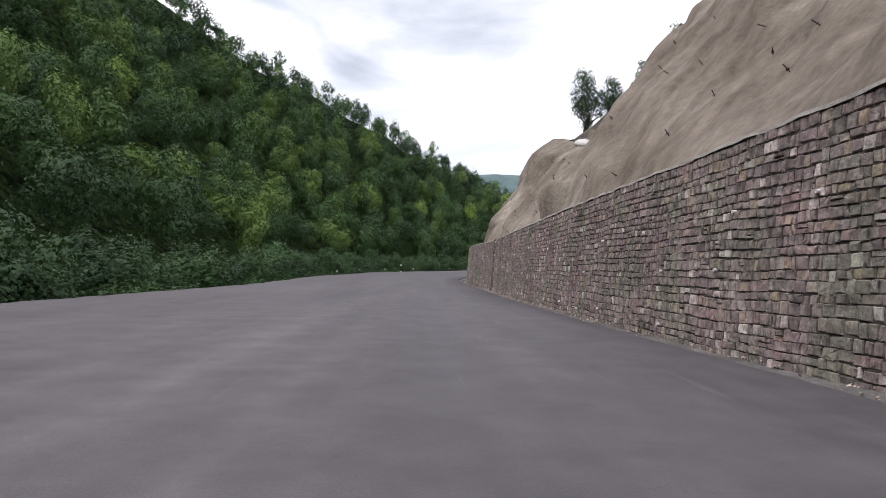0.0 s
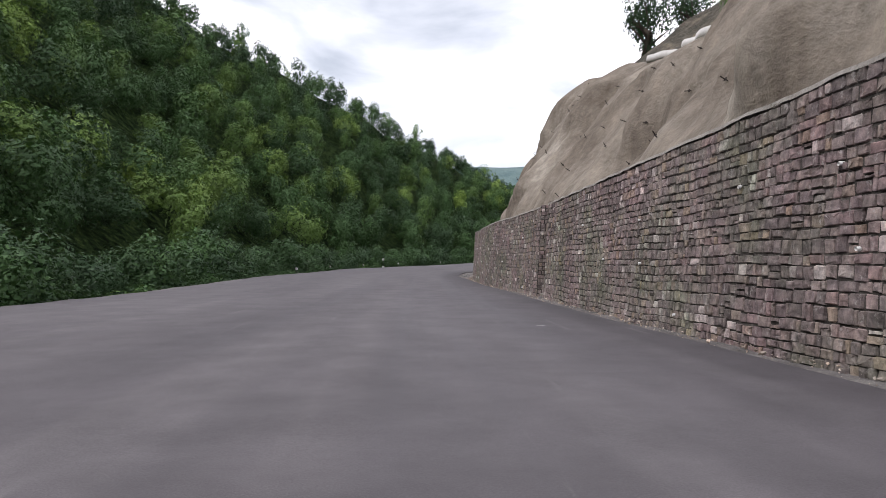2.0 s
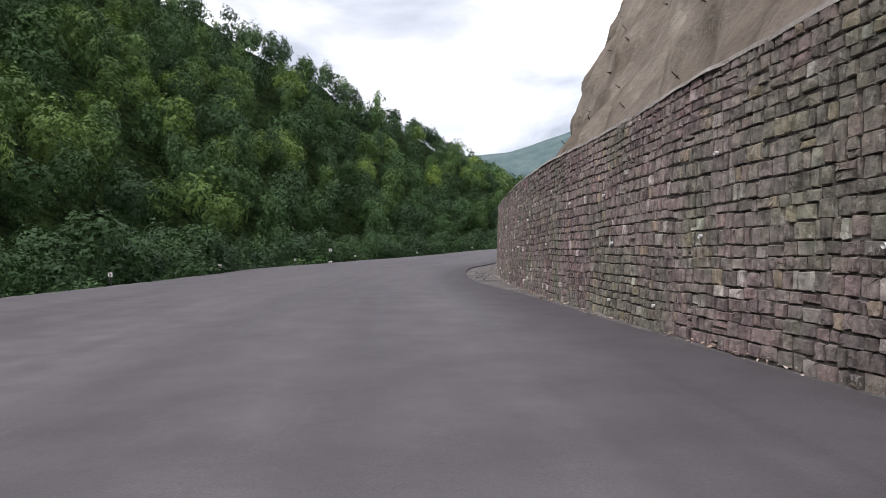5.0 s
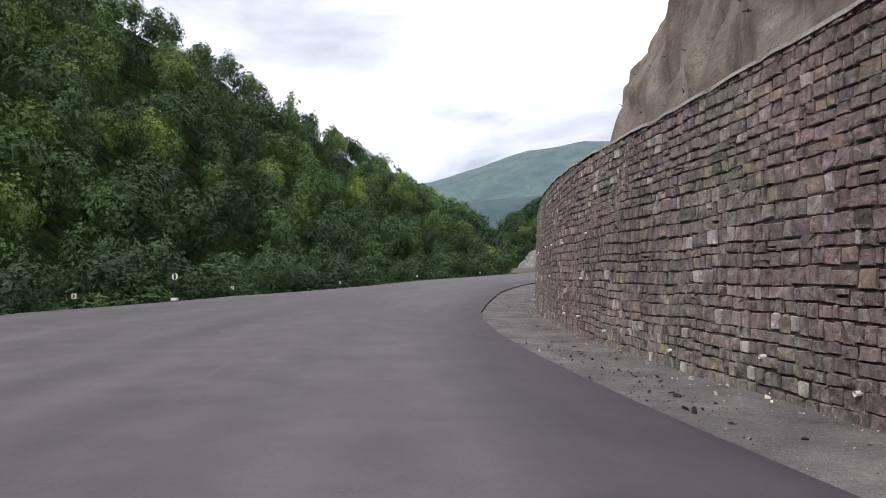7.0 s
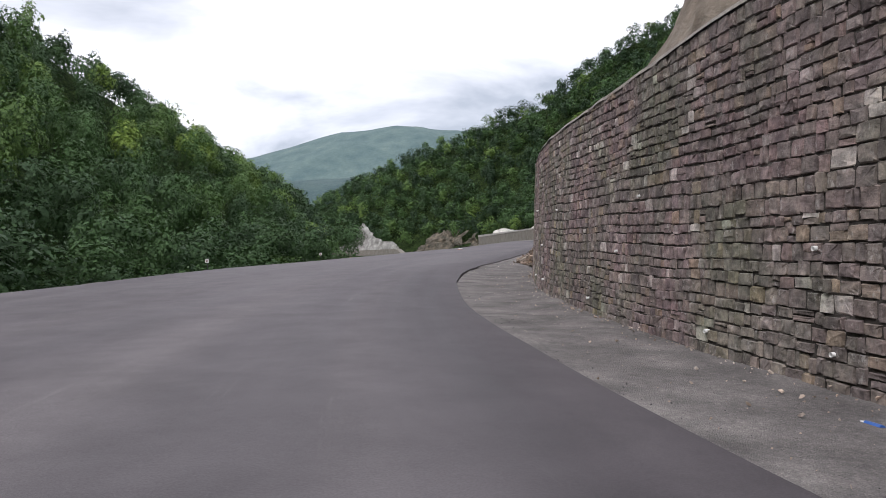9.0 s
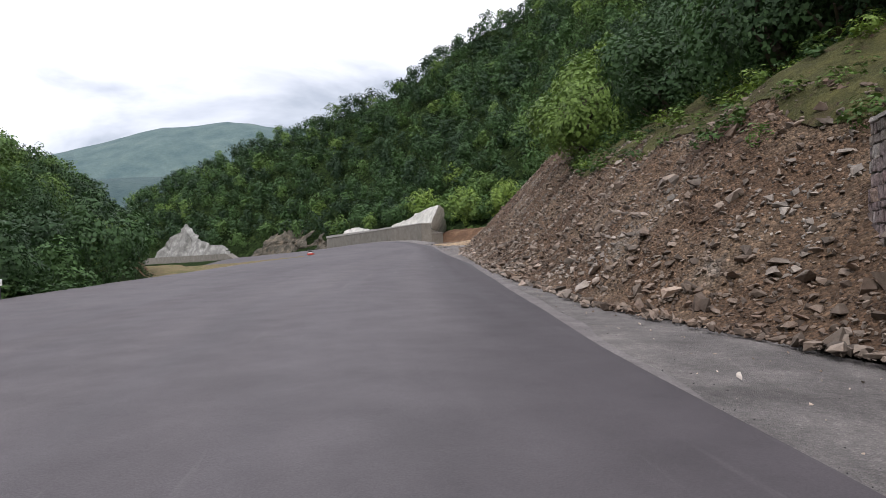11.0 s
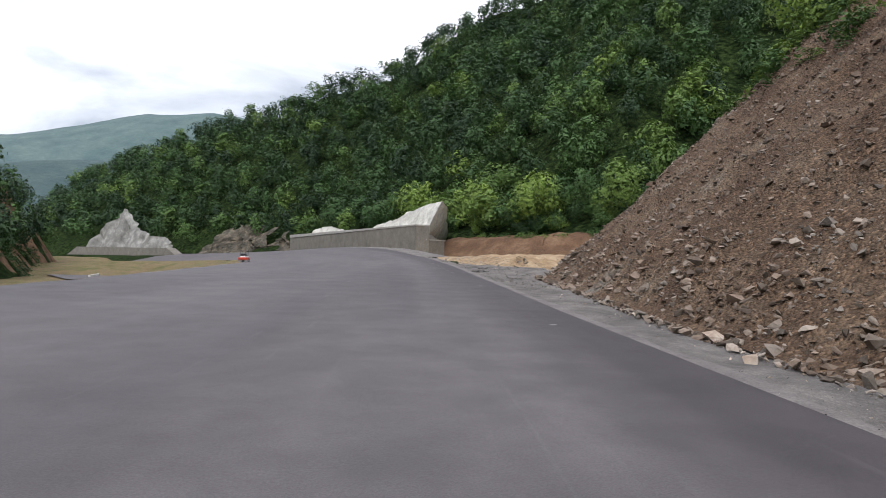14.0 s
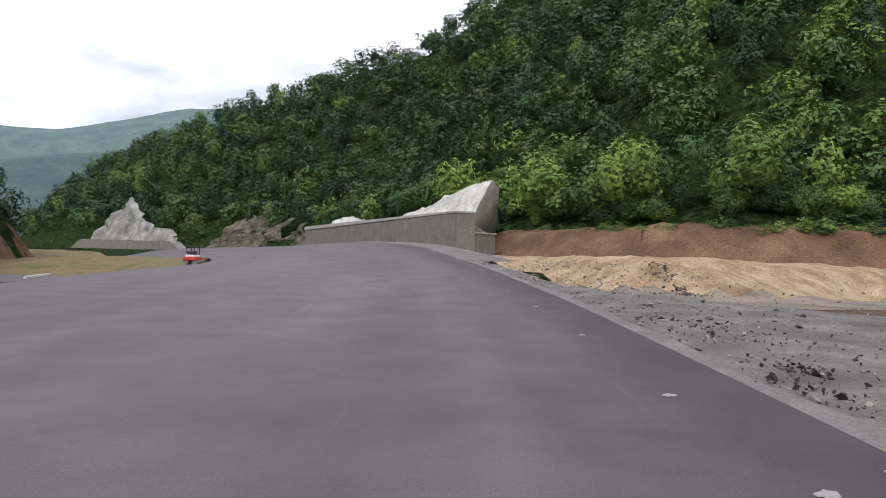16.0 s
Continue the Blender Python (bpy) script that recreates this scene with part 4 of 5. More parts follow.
thing("asphalt_crumbs", fast_mesh("asphalt_crumbs", V, F), M_CRUMB, "black asphalt crumbs dropped beside the paving", "crumbs", kind="stuff")

# ---- gravel lot and dirt terrace beside the road beyond the bank ----
STEP_LINE = np.array([(125, 349), (119, 284), (110, 264), (102.5, 254), (96, 245.5), (99.3, 242), (104, 240.2), (114, 238.5), (132, 234), (176.5, 217), (258, 174)], dtype=float)


def lot_z(x, y):
    s, o = along(x, y)
    d = foot_distance(x, y, STEP_LINE, 1)
    t = np.clip(d / 5.0, 0, 1)
    er = edge_right(s)
    flat = road_z(np.clip(s, 210, 253)) - 0.25 - 0.015 * np.clip(o - 4, 0, 40)
    edge = np.clip(road_z(s) + tilt(s, er) - 0.16 - flat, 0, None) * np.clip(1 - (o - er - 1.0) / 5.0, 0, 1) * (s > 253)
    return flat + edge + 1.75 * t * t * (3 - 2 * t) + np.clip(d - 5.0, 0, 45) * 0.042, d


lx, ly = np.meshgrid(np.arange(78, 215, 1.0), np.arange(190, 305, 1.0), indexing="ij")
lz, ld = lot_z(lx, ly)
ls_, lo_ = along(lx, ly)
lz = lz + fbm(lx, ly, 4.2, 41, 5, 0.6) * (0.1 + 0.7 * np.clip(ld, 0, 1) * np.interp(ld, [4.5, 9], [1, 0.45]))
for name, keep_, mat, lab in (("gravel_lot", ld < 2.5, M_LOT, "flat grey gravel lot beside the road"), ("dirt_terrace", ld > -0.1, M_DIRT, "bare sandy dirt terrace with a broken front slope")):
    keep_ = keep_ & (lo_ > edge_right(ls_) + 0.5) & ((ls_ > 241) | (lo_ > 19))
    F = grid_faces(*lx.shape)
    F = F[keep_.ravel()[F].all(1)]
    used, inv = np.unique(F, return_inverse=True)
    P = np.stack([lx, ly, lz + (0.012 if name == "dirt_terrace" else 0)], -1).reshape(-1, 3)[used]
    thing(name, fast_mesh(name, P, inv.reshape(F.shape), smooth=True), mat, lab, "lot", kind="structure")

# ---- trees ----
def crown(rng, radius, height, n, leaf):
    """A crown of many small leaf sprays over uneven lobes, with gaps; also the way each spray's lobe faces."""
    k = int(rng.integers(11, 18))
    c = rng.normal(size=(k, 3))
    c /= np.linalg.norm(c, axis=1, keepdims=True)
    c *= rng.uniform(0.35, 0.8, (k, 1))
    c[:, 2] = c[:, 2] * 0.85 + 0.1
    c[0] = (0, 0, 0.62)
    rad = rng.uniform(0.22, 0.45, k)
    which = rng.choice(k, n, p=rad ** 2 / (rad ** 2).sum())
    d = rng.normal(size=(n, 3))
    d[:, 2] = d[:, 2] * 0.8 + 0.35
    d /= np.linalg.norm(d, axis=1, keepdims=True)
    p = c[which] + d * (rad[which] * rng.uniform(0.72, 1.1, n) * rng.choice([1, 1, 1, 1.18], n))[:, None]
    p = p * np.array([radius, radius, height / 2]) + np.array([0, 0, height * 0.53])
    whole = c[which] + d * 0.3
    whole /= np.linalg.norm(whole, axis=1, keepdims=True)
    soft = d + 0.5 * whole + np.array([0, 0, 0.25]) + rng.normal(size=(n, 3)) * 0.22
    soft /= np.linalg.norm(soft, axis=1, keepdims=True)
    nrm = d + 0.4 * whole + rng.normal(size=(n, 3)) * 0.28 + np.array([0, 0, 0.25])
    nrm /= np.linalg.norm(nrm, axis=1, keepdims=True)
    t = np.cross(nrm, rng.normal(size=(n, 3)))
    t /= np.linalg.norm(t, axis=1, keepdims=True)
    b = np.cross(nrm, t)
    L = leaf * rng.uniform(0.5, 1.4, (n, 1))
    droop = nrm * L * -0.18
    V = np.stack([p - t * L * 0.62 - b * L * 0.2 + droop, p + t * L * 0.5 - b * L * 0.3 + droop, p + b * L * 0.5 + t * L * 0.1], 1)
    return V.reshape(-1, 3), np.arange(n * 3).reshape(-1, 3), np.repeat(soft, 3, 0)


def shade_as(me, normals):
    """Leaves take the shading of the clump they belong to."""
    me.polygons.foreach_set("use_smooth", np.ones(len(me.polygons), bool))
    me.normals_split_custom_set_from_vertices(np.ascontiguousarray(normals, dtype=np.float32))
    return me


def trunk_mesh(rng, height, r):
    bm = bmesh.new()
    a = Vector((0, 0, -0.6))
    for k in range(4):
        b = Vector((rng.uniform(-0.15, 0.15), rng.uniform(-0.15, 0.15), height * 0.75 * (k + 1) / 4))
        rod(bm, a, b, r * (1 - 0.2 * k), r * (1 - 0.2 * (k + 1)), 7)
        a = b
    for k in range(6):
        h = height * rng.uniform(0.25, 0.6)
        g = rng.uniform(0, 6.28)
        rod(bm, (0, 0, h), (math.cos(g) * height * 0.2, math.sin(g) * height * 0.2, h + height * 0.16), r * 0.4, r * 0.12, 5)
    me = bpy.data.meshes.new("trunk")
    bm.to_mesh(me)
    bm.free()
    return me


rng = np.random.default_rng(77)
PATH = ROAD[(ROAD_S > -5) & (ROAD_S < 250)][::6, :2]


def near_path(x, y):
    return np.min(np.hypot(np.asarray(x)[:, None] - PATH[None, :, 0], np.asarray(y)[:, None] - PATH[None, :, 1]), 1)


def sow(x0, x1, y0, y1, step, keep):
    X, Y = np.meshgrid(np.arange(x0, x1, step), np.arange(y0, y1, step))
    X = (X + rng.uniform(-0.48, 0.48, X.shape) * step).ravel()
    Y = (Y + rng.uniform(-0.48, 0.48, Y.shape) * step).ravel()
    ok = keep(X, Y)
    return X[ok], Y[ok]


def left_wood(X, Y):
    d = foot_distance(X, Y, LEFT_FOOT, 1)
    s, o = along(X, Y)
    return (d > -8) & (o < edge_left(s) - 3.0) & (d < 215) & (X > -230) & ((Y < 228) | (d > np.where(Y < 315, -5.0, 1.5)))


def right_wood(X, Y):
    d = foot_distance(X, Y, RIGHT_FOOT, -1)
    return (d > np.interp(Y, [300, 330], [4.5, 1.5])) & (d < 135)


def bank_wood(X, Y):
    s, o = along(X, Y)
    top = toe_of(s) + crest_of(s) / 0.95
    d = foot_distance(X, Y, RIGHT_FOOT, -1)
    return (s > 168) & (s < 260) & (o > top + np.interp(s, [175, 186, 196], [7.5, 3.0, 0.2])) & (o < top + 32) & (d < 8)


def cliff_wood(X, Y):
    d, a = behind_wall(X, Y)
    setback = face_top(a) * 0.78 + 2.5 + ledge_of(a)
    return (d > setback) & (d < setback + 12) & (a < 200) & (a > 20)


woods = []
for keep, area, step, rad, tall in ((left_wood, (-230, 110, -20, 640), 6.2, (2.7, 4.6), (7, 11.5)), (right_wood, (80, 330, 170, 660), 6.3, (3.4, 5.8), (7.5, 11.5)),
                                   (bank_wood, (20, 160, 135, 270), 4.4, (2.2, 3.7), (5.0, 9.2)), (cliff_wood, (5, 60, -20, 175), 6.0, (1.4, 2.4), (4.5, 7.5))):
    X, Y = sow(*area, step, keep)
    d = near_path(X, Y)
    r, h = rng.uniform(*rad, len(X)), rng.uniform(*tall, len(X))
    woods.append(np.stack([X, Y, ground_z(X, Y), r, h, d, rng.uniform(0, 6.28, len(X)), np.clip(rng.normal(0.22 if keep is left_wood else 0.4, 0.24, len(X)), 0, 0.95)], 1))
lone = [(16.3, 75, 2.5, 9.0, 24.5), (18.8, 72.5, 2.0, 6.3, 23), (19.7, 65, 1.0, 3.2, 22.6), (19.3, 53.8, 1.5, 4.0, 22.1), (19.4, 47.7, 1.7, 4.4, 21.4)]
LX, LY, LR, LH, LT = (np.array(v) for v in zip(*lone))
woods.append(np.stack([LX, LY, LT - LH + 0.3, LR, LH, near_path(LX, LY) * 0, 0 * LX, 0 * LX + 0.05], 1))
dl = foot_distance(woods[0][:, 0], woods[0][:, 1], LEFT_FOOT, 1)
woods[0][:, 7] = np.clip(woods[0][:, 7] + np.interp(dl, [0, 16], [-0.22, 0.05]), 0, 0.95)
dr = foot_distance(woods[1][:, 0], woods[1][:, 1], RIGHT_FOOT, -1)
woods[1][:, 7] = np.clip(woods[1][:, 7] + np.where(woods[1][:, 1] < 315, np.interp(dr, [4, 24, 60], [0.3, 0.05, -0.08]), -0.22), 0, 0.95)
bs_, bo_ = along(woods[2][:, 0], woods[2][:, 1])
woods[2][:, 7] = np.clip(woods[2][:, 7] + np.interp(bo_ - toe_of(bs_) - crest_of(bs_) / 0.95, [1.5, 5], [0.3, -0.28]), 0, 1)
WOOD = np.vstack(woods)
always = np.concatenate([np.full(len(w), k >= 2) for k, w in enumerate(woods)])


def land(x, y):
    """Height of the ground sheet, read off its grid."""
    i = np.clip(np.searchsorted(gx, x) - 1, 0, len(gx) - 2)
    j = np.clip(np.searchsorted(gy, y) - 1, 0, len(gy) - 2)
    a, b = (x - gx[i]) / (gx[i + 1] - gx[i]), (y - gy[j]) / (gy[j + 1] - gy[j])
    return (GZ[i, j] * (1 - a) + GZ[i + 1, j] * a) * (1 - b) + (GZ[i, j + 1] * (1 - a) + GZ[i + 1, j + 1] * a) * b


# trees that stand behind a ridge from the whole road are left out
open_view = np.zeros(len(WOOD), bool)
for s_ in (0, 25, 50, 75, 97, 115, 130, 150, 172, 195, 215, 232, 247):
    eye = np.array([*on_road(s_, 0.0)]) + [0, 0, 1.5]
    t_ = np.array([np.interp(s_, ROAD_S, tan[:, i]) for i in range(2)])
    e = WOOD[:, :2] - eye[:2]
    dist = np.hypot(*e.T)
    cosine = (e @ t_) / dist
    clear = np.ones(len(WOOD), bool)
    for u in np.linspace(0.12, 0.93, 28):
        line_z = eye[2] + (WOOD[:, 2] + WOOD[:, 4] * 1.0 - eye[2]) * u
        p = eye[:2] + e * u
        clear &= land(p[:, 0], p[:, 1]) + 3.0 < line_z
    open_view |= clear & (cosine > 0.72)
WOOD = WOOD[open_view | always]
WOOD = WOOD[np.argsort(WOOD[:, 5])]
NEAR, FARW = WOOD[:110], WOOD[110:]


# the nearest trees one by one
kinds = []
for k in range(8):
    V, F, N_ = crown(rng, 1.0, 2.35, 5200, 0.085)
    me = shade_as(fast_mesh("crown", V, F, tint=np.full(len(V), 0.12 + 0.09 * k)), N_)
    me.materials.append(M_LEAF)
    tm = trunk_mesh(rng, 1.0, 0.035)
    tm.materials.append(M_BARK)
    kinds.append((me, tm))
for k, (x, y, z, r, h, d, g, tint) in enumerate(NEAR):
    me, tm = kinds[int(tint * 7.99)]
    tree = base("tree", pose(x, y, z - 0.25, 0, 0, math.degrees(g)), "leafy green broadleaf tree on the hillside", "tree", "trees of the wooded slopes")
    for nm_, mesh in (("crown", me), ("trunk", tm)):
        ob = new(nm_, mesh)
        ob.parent = tree
        ob.scale = (r, r, h / 2.35) if nm_ == "crown" else (h, h, h)


# all the others as one wood
def plant(rows, n, leaf, variants=7):
    made = [crown(rng, 1.0, 2.35, n, leaf) for _ in range(variants)]
    Vs, Fs, Ts, Ns, o = [], [], [], [], 0
    pick = rng.integers(0, variants, len(rows))
    for k, (v, f, nv) in enumerate(made):
        q = rows[pick == k]
        c, s_ = np.cos(q[:, 6]), np.sin(q[:, 6])
        P = np.stack([(v[None, :, 0] * c[:, None] - v[None, :, 1] * s_[:, None]) * q[:, 3, None] + q[:, 0, None], (v[None, :, 0] * s_[:, None] + v[None, :, 1] * c[:, None]) * q[:, 3, None] + q[:, 1, None], v[None, :, 2] * q[:, 4, None] / 2.35 + q[:, 2, None] - 0.3], -1)
        Vs.append(P.reshape(-1, 3))
        Fs.append((np.arange(len(q))[:, None, None] * len(v) + f[None] + o).reshape(-1, 3))
        Ts.append(np.repeat(q[:, 7], len(v)))
        Ns.append(np.stack([nv[None, :, 0] * c[:, None] - nv[None, :, 1] * s_[:, None], nv[None, :, 0] * s_[:, None] + nv[None, :, 1] * c[:, None], np.broadcast_to(nv[None, :, 2], (len(q), len(v)))], -1).reshape(-1, 3))
        o += len(q) * len(v)
    return np.vstack(Vs), np.vstack(Fs), np.concatenate(Ts), np.vstack(Ns)


for lo_, hi_, n, leaf, mat in ((0, 85, 1350, 0.13, M_LEAF), (85, 150, 560, 0.19, M_LEAF_FAR), (150, 600, 230, 0.27, M_LEAF_FAR)):
    rows = FARW[(FARW[:, 5] >= lo_) & (FARW[:, 5] < hi_)]
    if len(rows):
        V, F, T, N_ = plant(rows, n, leaf)
        thing("woodland", shade_as(fast_mesh("woodland", V, F, tint=T), N_), mat, "dense green broadleaf forest covering the steep hills", "forest", kind="stuff")

# low growth: on the grass above the bank, along the wood's edge and the outer verge
gs = rng.uniform(166, 252, 520)
gp = bank_point(gs, crest_of(gs) / 0.95 + rng.uniform(-0.12, 1, 520) * np.interp(gs, [166, 188, 202, 219], [12, 9, 4, 2.2]))
ks = rng.uniform(0, 1, 260)
ex, ey = np.interp(ks, [0, 0.35, 0.75, 1], [186, 148, 132, 139]) + rng.normal(0, 0.9, 260), np.interp(ks, [0, 0.35, 0.75, 1], [214.5, 237, 267, 295]) + rng.normal(0, 0.9, 260)
vs = rng.uniform(10, 200, 420)
vp = on_road(vs, edge_left(vs) - rng.uniform(1.2, 4.0, 420))
cs = rng.uniform(0, 1, 90)
cx, cy = np.interp(cs, [0, 0.35, 0.7, 1], [73.8, 80.8, 90.5, 69]) - rng.uniform(0, 7, 90), np.interp(cs, [0, 0.35, 0.7, 1], [332, 354, 386, 456]) + rng.normal(0, 0.9, 90)
qs = rng.uniform(234, 247, 50)
qp = bank_point(qs, crest_of(qs) / 0.95 * rng.uniform(0.75, 1.15, 50))
ts_ = rng.uniform(-10, 208, 230)
tp = on_road(ts_, edge_left(ts_) - rng.uniform(2.6, 9.0, 230))
tp[:, 2] -= rng.uniform(1.5, 2.4, 230)
thicket = np.stack([tp[:, 0], tp[:, 1], tp[:, 2], rng.uniform(1.6, 3.0, 230), rng.uniform(3.6, 6.4, 230), 0 * ts_, rng.uniform(0, 6.28, 230), np.clip(rng.normal(0.1, 0.12, 230), 0, 0.9)], 1)
bx, by = np.interp(ks, [0, 0.35, 0.75, 1], [186, 148, 132, 139]) + rng.uniform(4, 12, 260), np.interp(ks, [0, 0.35, 0.75, 1], [214.5, 237, 267, 295]) + rng.uniform(2, 6, 260)
bushes = np.stack([bx, by, land(bx, by) - 0.3, rng.uniform(1.4, 2.8, 260), rng.uniform(3.0, 5.5, 260), 0 * bx, rng.uniform(0, 6.28, 260), np.clip(rng.normal(0.35, 0.22, 260), 0, 0.95)], 1)[::2]
thicket = np.vstack([thicket, bushes])
low = np.vstack([np.stack([cx, cy, land(cx, cy)], 1), qp, gp, np.stack([ex + 2.6, ey + 1.4, np.clip(lot_z(ex - 1.5, ey - 0.7)[0], 4.6, 9) + 2.6], 1), vp - [0, 0, 1.0]])
k = len(low)
rr = np.r_[rng.uniform(0.9, 2.0, 90), rng.uniform(0.5, 1.4, 50), rng.uniform(0.35, 0.9, 520), rng.uniform(0.7, 1.8, 260), rng.uniform(0.6, 1.5, 420)]
rows = np.stack([low[:, 0], low[:, 1], low[:, 2], rr, rr * rng.uniform(0.9, 1.6, k), 0 * rr, rng.uniform(0, 6.28, k), np.clip(np.r_[rng.normal(0.2, 0.1, 90), rng.normal(0.5, 0.2, 830), rng.normal(0.2, 0.15, 420)], 0, 1)], 1)
V, F, T, N_ = plant(rows, 130, 0.26)
Vt, Ft, Tt, Nt = plant(thicket, 1000, 0.135)
thing("thicket", shade_as(fast_mesh("thicket", Vt, Ft, tint=Tt), Nt), M_LEAF, "dense dark green bushes along the outer road edge", "bushes", kind="stuff")
thing("undergrowth", shade_as(fast_mesh("undergrowth", V, F, tint=T), N_), M_LEAF, "low green weeds and seedlings", "undergrowth", kind="stuff")

# ---- far mountains ----
def mountain(name, label, dist, bearings, heights, depth, seed, mat):
    b = np.linspace(bearings[0], bearings[-1], 260)
    u = np.linspace(0, 1, 40)
    B, U = np.meshgrid(b, u, indexing="ij")
    top = np.interp(B, bearings, heights)
    X, Y = 40 + np.sin(np.radians(B)) * (dist + U * depth), 180 + np.cos(np.radians(B)) * (dist + U * depth)
    H = top * dist * np.sin(U * math.pi / 2) * (1 + depth / dist * U) + fbm(X, Y, 380, seed, 5) * 74 * np.clip(U * 1.3, 0.05, 1) * (1 - U * 0.7)
    return thing(name, fast_mesh(name, np.stack([X, Y, H - 4], -1).reshape(-1, 3), grid_faces(*B.shape), smooth=True), mat, label, "mountain", kind="structure")


mountain("backdrop", "wooded mountain ridge in the distance, coloured blue-green as by haze", 2100, [-30, -8, 0, 6, 10, 14, 19, 24, 28, 34, 50], [0.2, 0.16, 0.15, 0.15, 0.158, 0.175, 0.2, 0.208, 0.2, 0.2, 0.2], 1100, 51, M_FAR)
mountain("backdrop_near", "darker wooded spur before the distant mountain, coloured bluish as by haze", 1000, [-10, 4, 10, 16, 22, 30, 40], [0.07, 0.10, 0.12, 0.135, 0.138, 0.135, 0.13], 350, 53, M_FARDARK)

# ---- walls at the far bend ----
def prism(bm, corners, z0, z1):
    lo_ = [bm.verts.new((x, y, z0)) for x, y in corners]
    hi_ = [bm.verts.new((x, y, z)) for (x, y), z in zip(corners, z1)]
    n = len(corners)
    bm.faces.new(hi_)
    bm.faces.new(lo_[::-1])
    for i in range(n):
        bm.faces.new((lo_[i], lo_[(i + 1) % n], hi_[(i + 1) % n], hi_[i]))
    return bm


fw = base("far_retaining_wall", pose(120.97, 284.3, 2.13), "grey stone retaining wall beside the far bend", "retaining wall")
part("wall", prism(bmesh.new(), [(0.0, 0.0), (21.46, 76.78), (24.05, 75.85), (2.59, -0.74)], 0.0, [7.58, 8.14, 8.14, 7.58]), M_BLOCK, fw)
part("return_wall", prism(bmesh.new(), [(0.09, -0.09), (7.21, 1.67), (6.85, 3.33), (2.63, 2.22)], 0.0, [7.55, 5.37, 5.37, 7.55]), M_BLOCK, fw)
part("low_block", prism(bmesh.new(), [(2.22, -0.46), (7.58, 0.74), (7.21, 2.04), (2.04, 0.74)], 0.0, [5.18, 5.18, 5.18, 5.18]), M_BLOCK, fw)
part("coping", prism(bmesh.new(), [(2.04, -0.65), (7.77, 0.67), (7.4, 2.13), (1.85, 0.83)], 5.18, [5.37, 5.37, 5.37, 5.37]), M_CONCRETE, fw, "pale concrete coping")
part("top_coping", prism(bmesh.new(), [(-0.11, -0.11), (21.28, 76.78), (24.05, 75.85), (2.59, -0.74)], 7.55, [7.77, 8.33, 8.33, 7.77]), M_CONCRETE, fw, "thin concrete coping")
a = np.linspace(-0.16, 1, 420)
u = np.linspace(0, 1, 16)
A, U = np.meshgrid(a, u, indexing="ij")
rise = np.interp(A, [-0.16, -0.1, -0.03, 0.04, 0.12, 0.25, 0.42, 0.6, 0.8, 0.95, 1], [0.4, 3.5, 5.2, 5.5, 5.0, 3.0, 1.4, 1.6, 3.0, 2.8, 0.6]) + fbm(A * 80, A * 0, 1.5, 92, 3) * 0.4
P = np.stack([np.interp(A, [-0.16, 0, 1], [141.3, 125.4, 146.9]) + U * rise * 0.5 + (0.78 * np.abs(np.sin(A * 36)) + 0.45 * fbm(A * 80, U * 5.5, 2.2, 91)) * np.clip(U * 3, 0, 1), np.interp(A, [-0.16, 0, 1], [298.7, 286.2, 360.3]) - U * rise * 0.15, 8.97 + 0.55 * A + np.interp(A, [-0.16, 0], [-1.85, 0]) + U * rise], -1)
thing("far_rock_face", fast_mesh("far_rock_face", P.reshape(-1, 3), grid_faces(*A.shape), smooth=True), M_WHITECRETE, "pale ribbed shotcrete face above the far stone wall", "rock face", kind="structure")
gw = base("far_block_wall", pose(119.1, 476.4, 4.7), "low grey wall at the foot of the pale cut", "retaining wall")
part("wall", prism(bmesh.new(), [(0.0, 0.0), (10.36, -61.05), (13.13, -61.05), (2.78, 0.0)], -4.62, [2.59, 2.04, 2.04, 2.59]), M_BLOCK, gw)
part("wing_wall", prism(bmesh.new(), [(10.36, -61.05), (11.65, -68.45), (14.43, -68.45), (13.13, -61.05)], -4.62, [2.04, -1.29, -1.29, 2.04]), M_BLOCK, gw)
part("wing_wall", prism(bmesh.new(), [(0.0, 0.0), (2.78, 0.0), (1.11, 12.95), (-1.67, 12.95)], -4.62, [2.59, 2.59, -1.85, -1.85]), M_BLOCK, gw)
A, U = np.meshgrid(np.linspace(0, 1, 80), np.linspace(0, 1, 34), indexing="ij")
rise = 1.85 * np.interp(A, [0, 0.05, 0.14, 0.22, 0.27, 0.31, 0.37, 0.44, 0.58, 0.78, 0.95, 1], [0.8, 3.2, 5.6, 7.4, 8.4, 8.1, 6.9, 6.0, 4.2, 2.2, 0.8, 0.2]) + fbm(A * 55, A * 0, 6.5, 61, 2) * 1.3
bul = np.abs(fbm(A * 70, U * rise * 0.6, 11, 62, 3)) * -8.3 + fbm(A * 70, U * rise, 2.8, 63, 2) * 0.75 + 1.5
P = np.stack([122.1 + 10.4 * A + U * rise * 0.4 - bul * 0.9, 476.4 - 61 * A + bul * 0.15, 5.8 + U * rise], -1)
thing("pale_rock_face", fast_mesh("pale_rock_face", P.reshape(-1, 3), grid_faces(*A.shape), smooth=True), M_PALECRETE, "pale grey shotcreted cut rising to a point under the forest", "rock face", kind="structure")


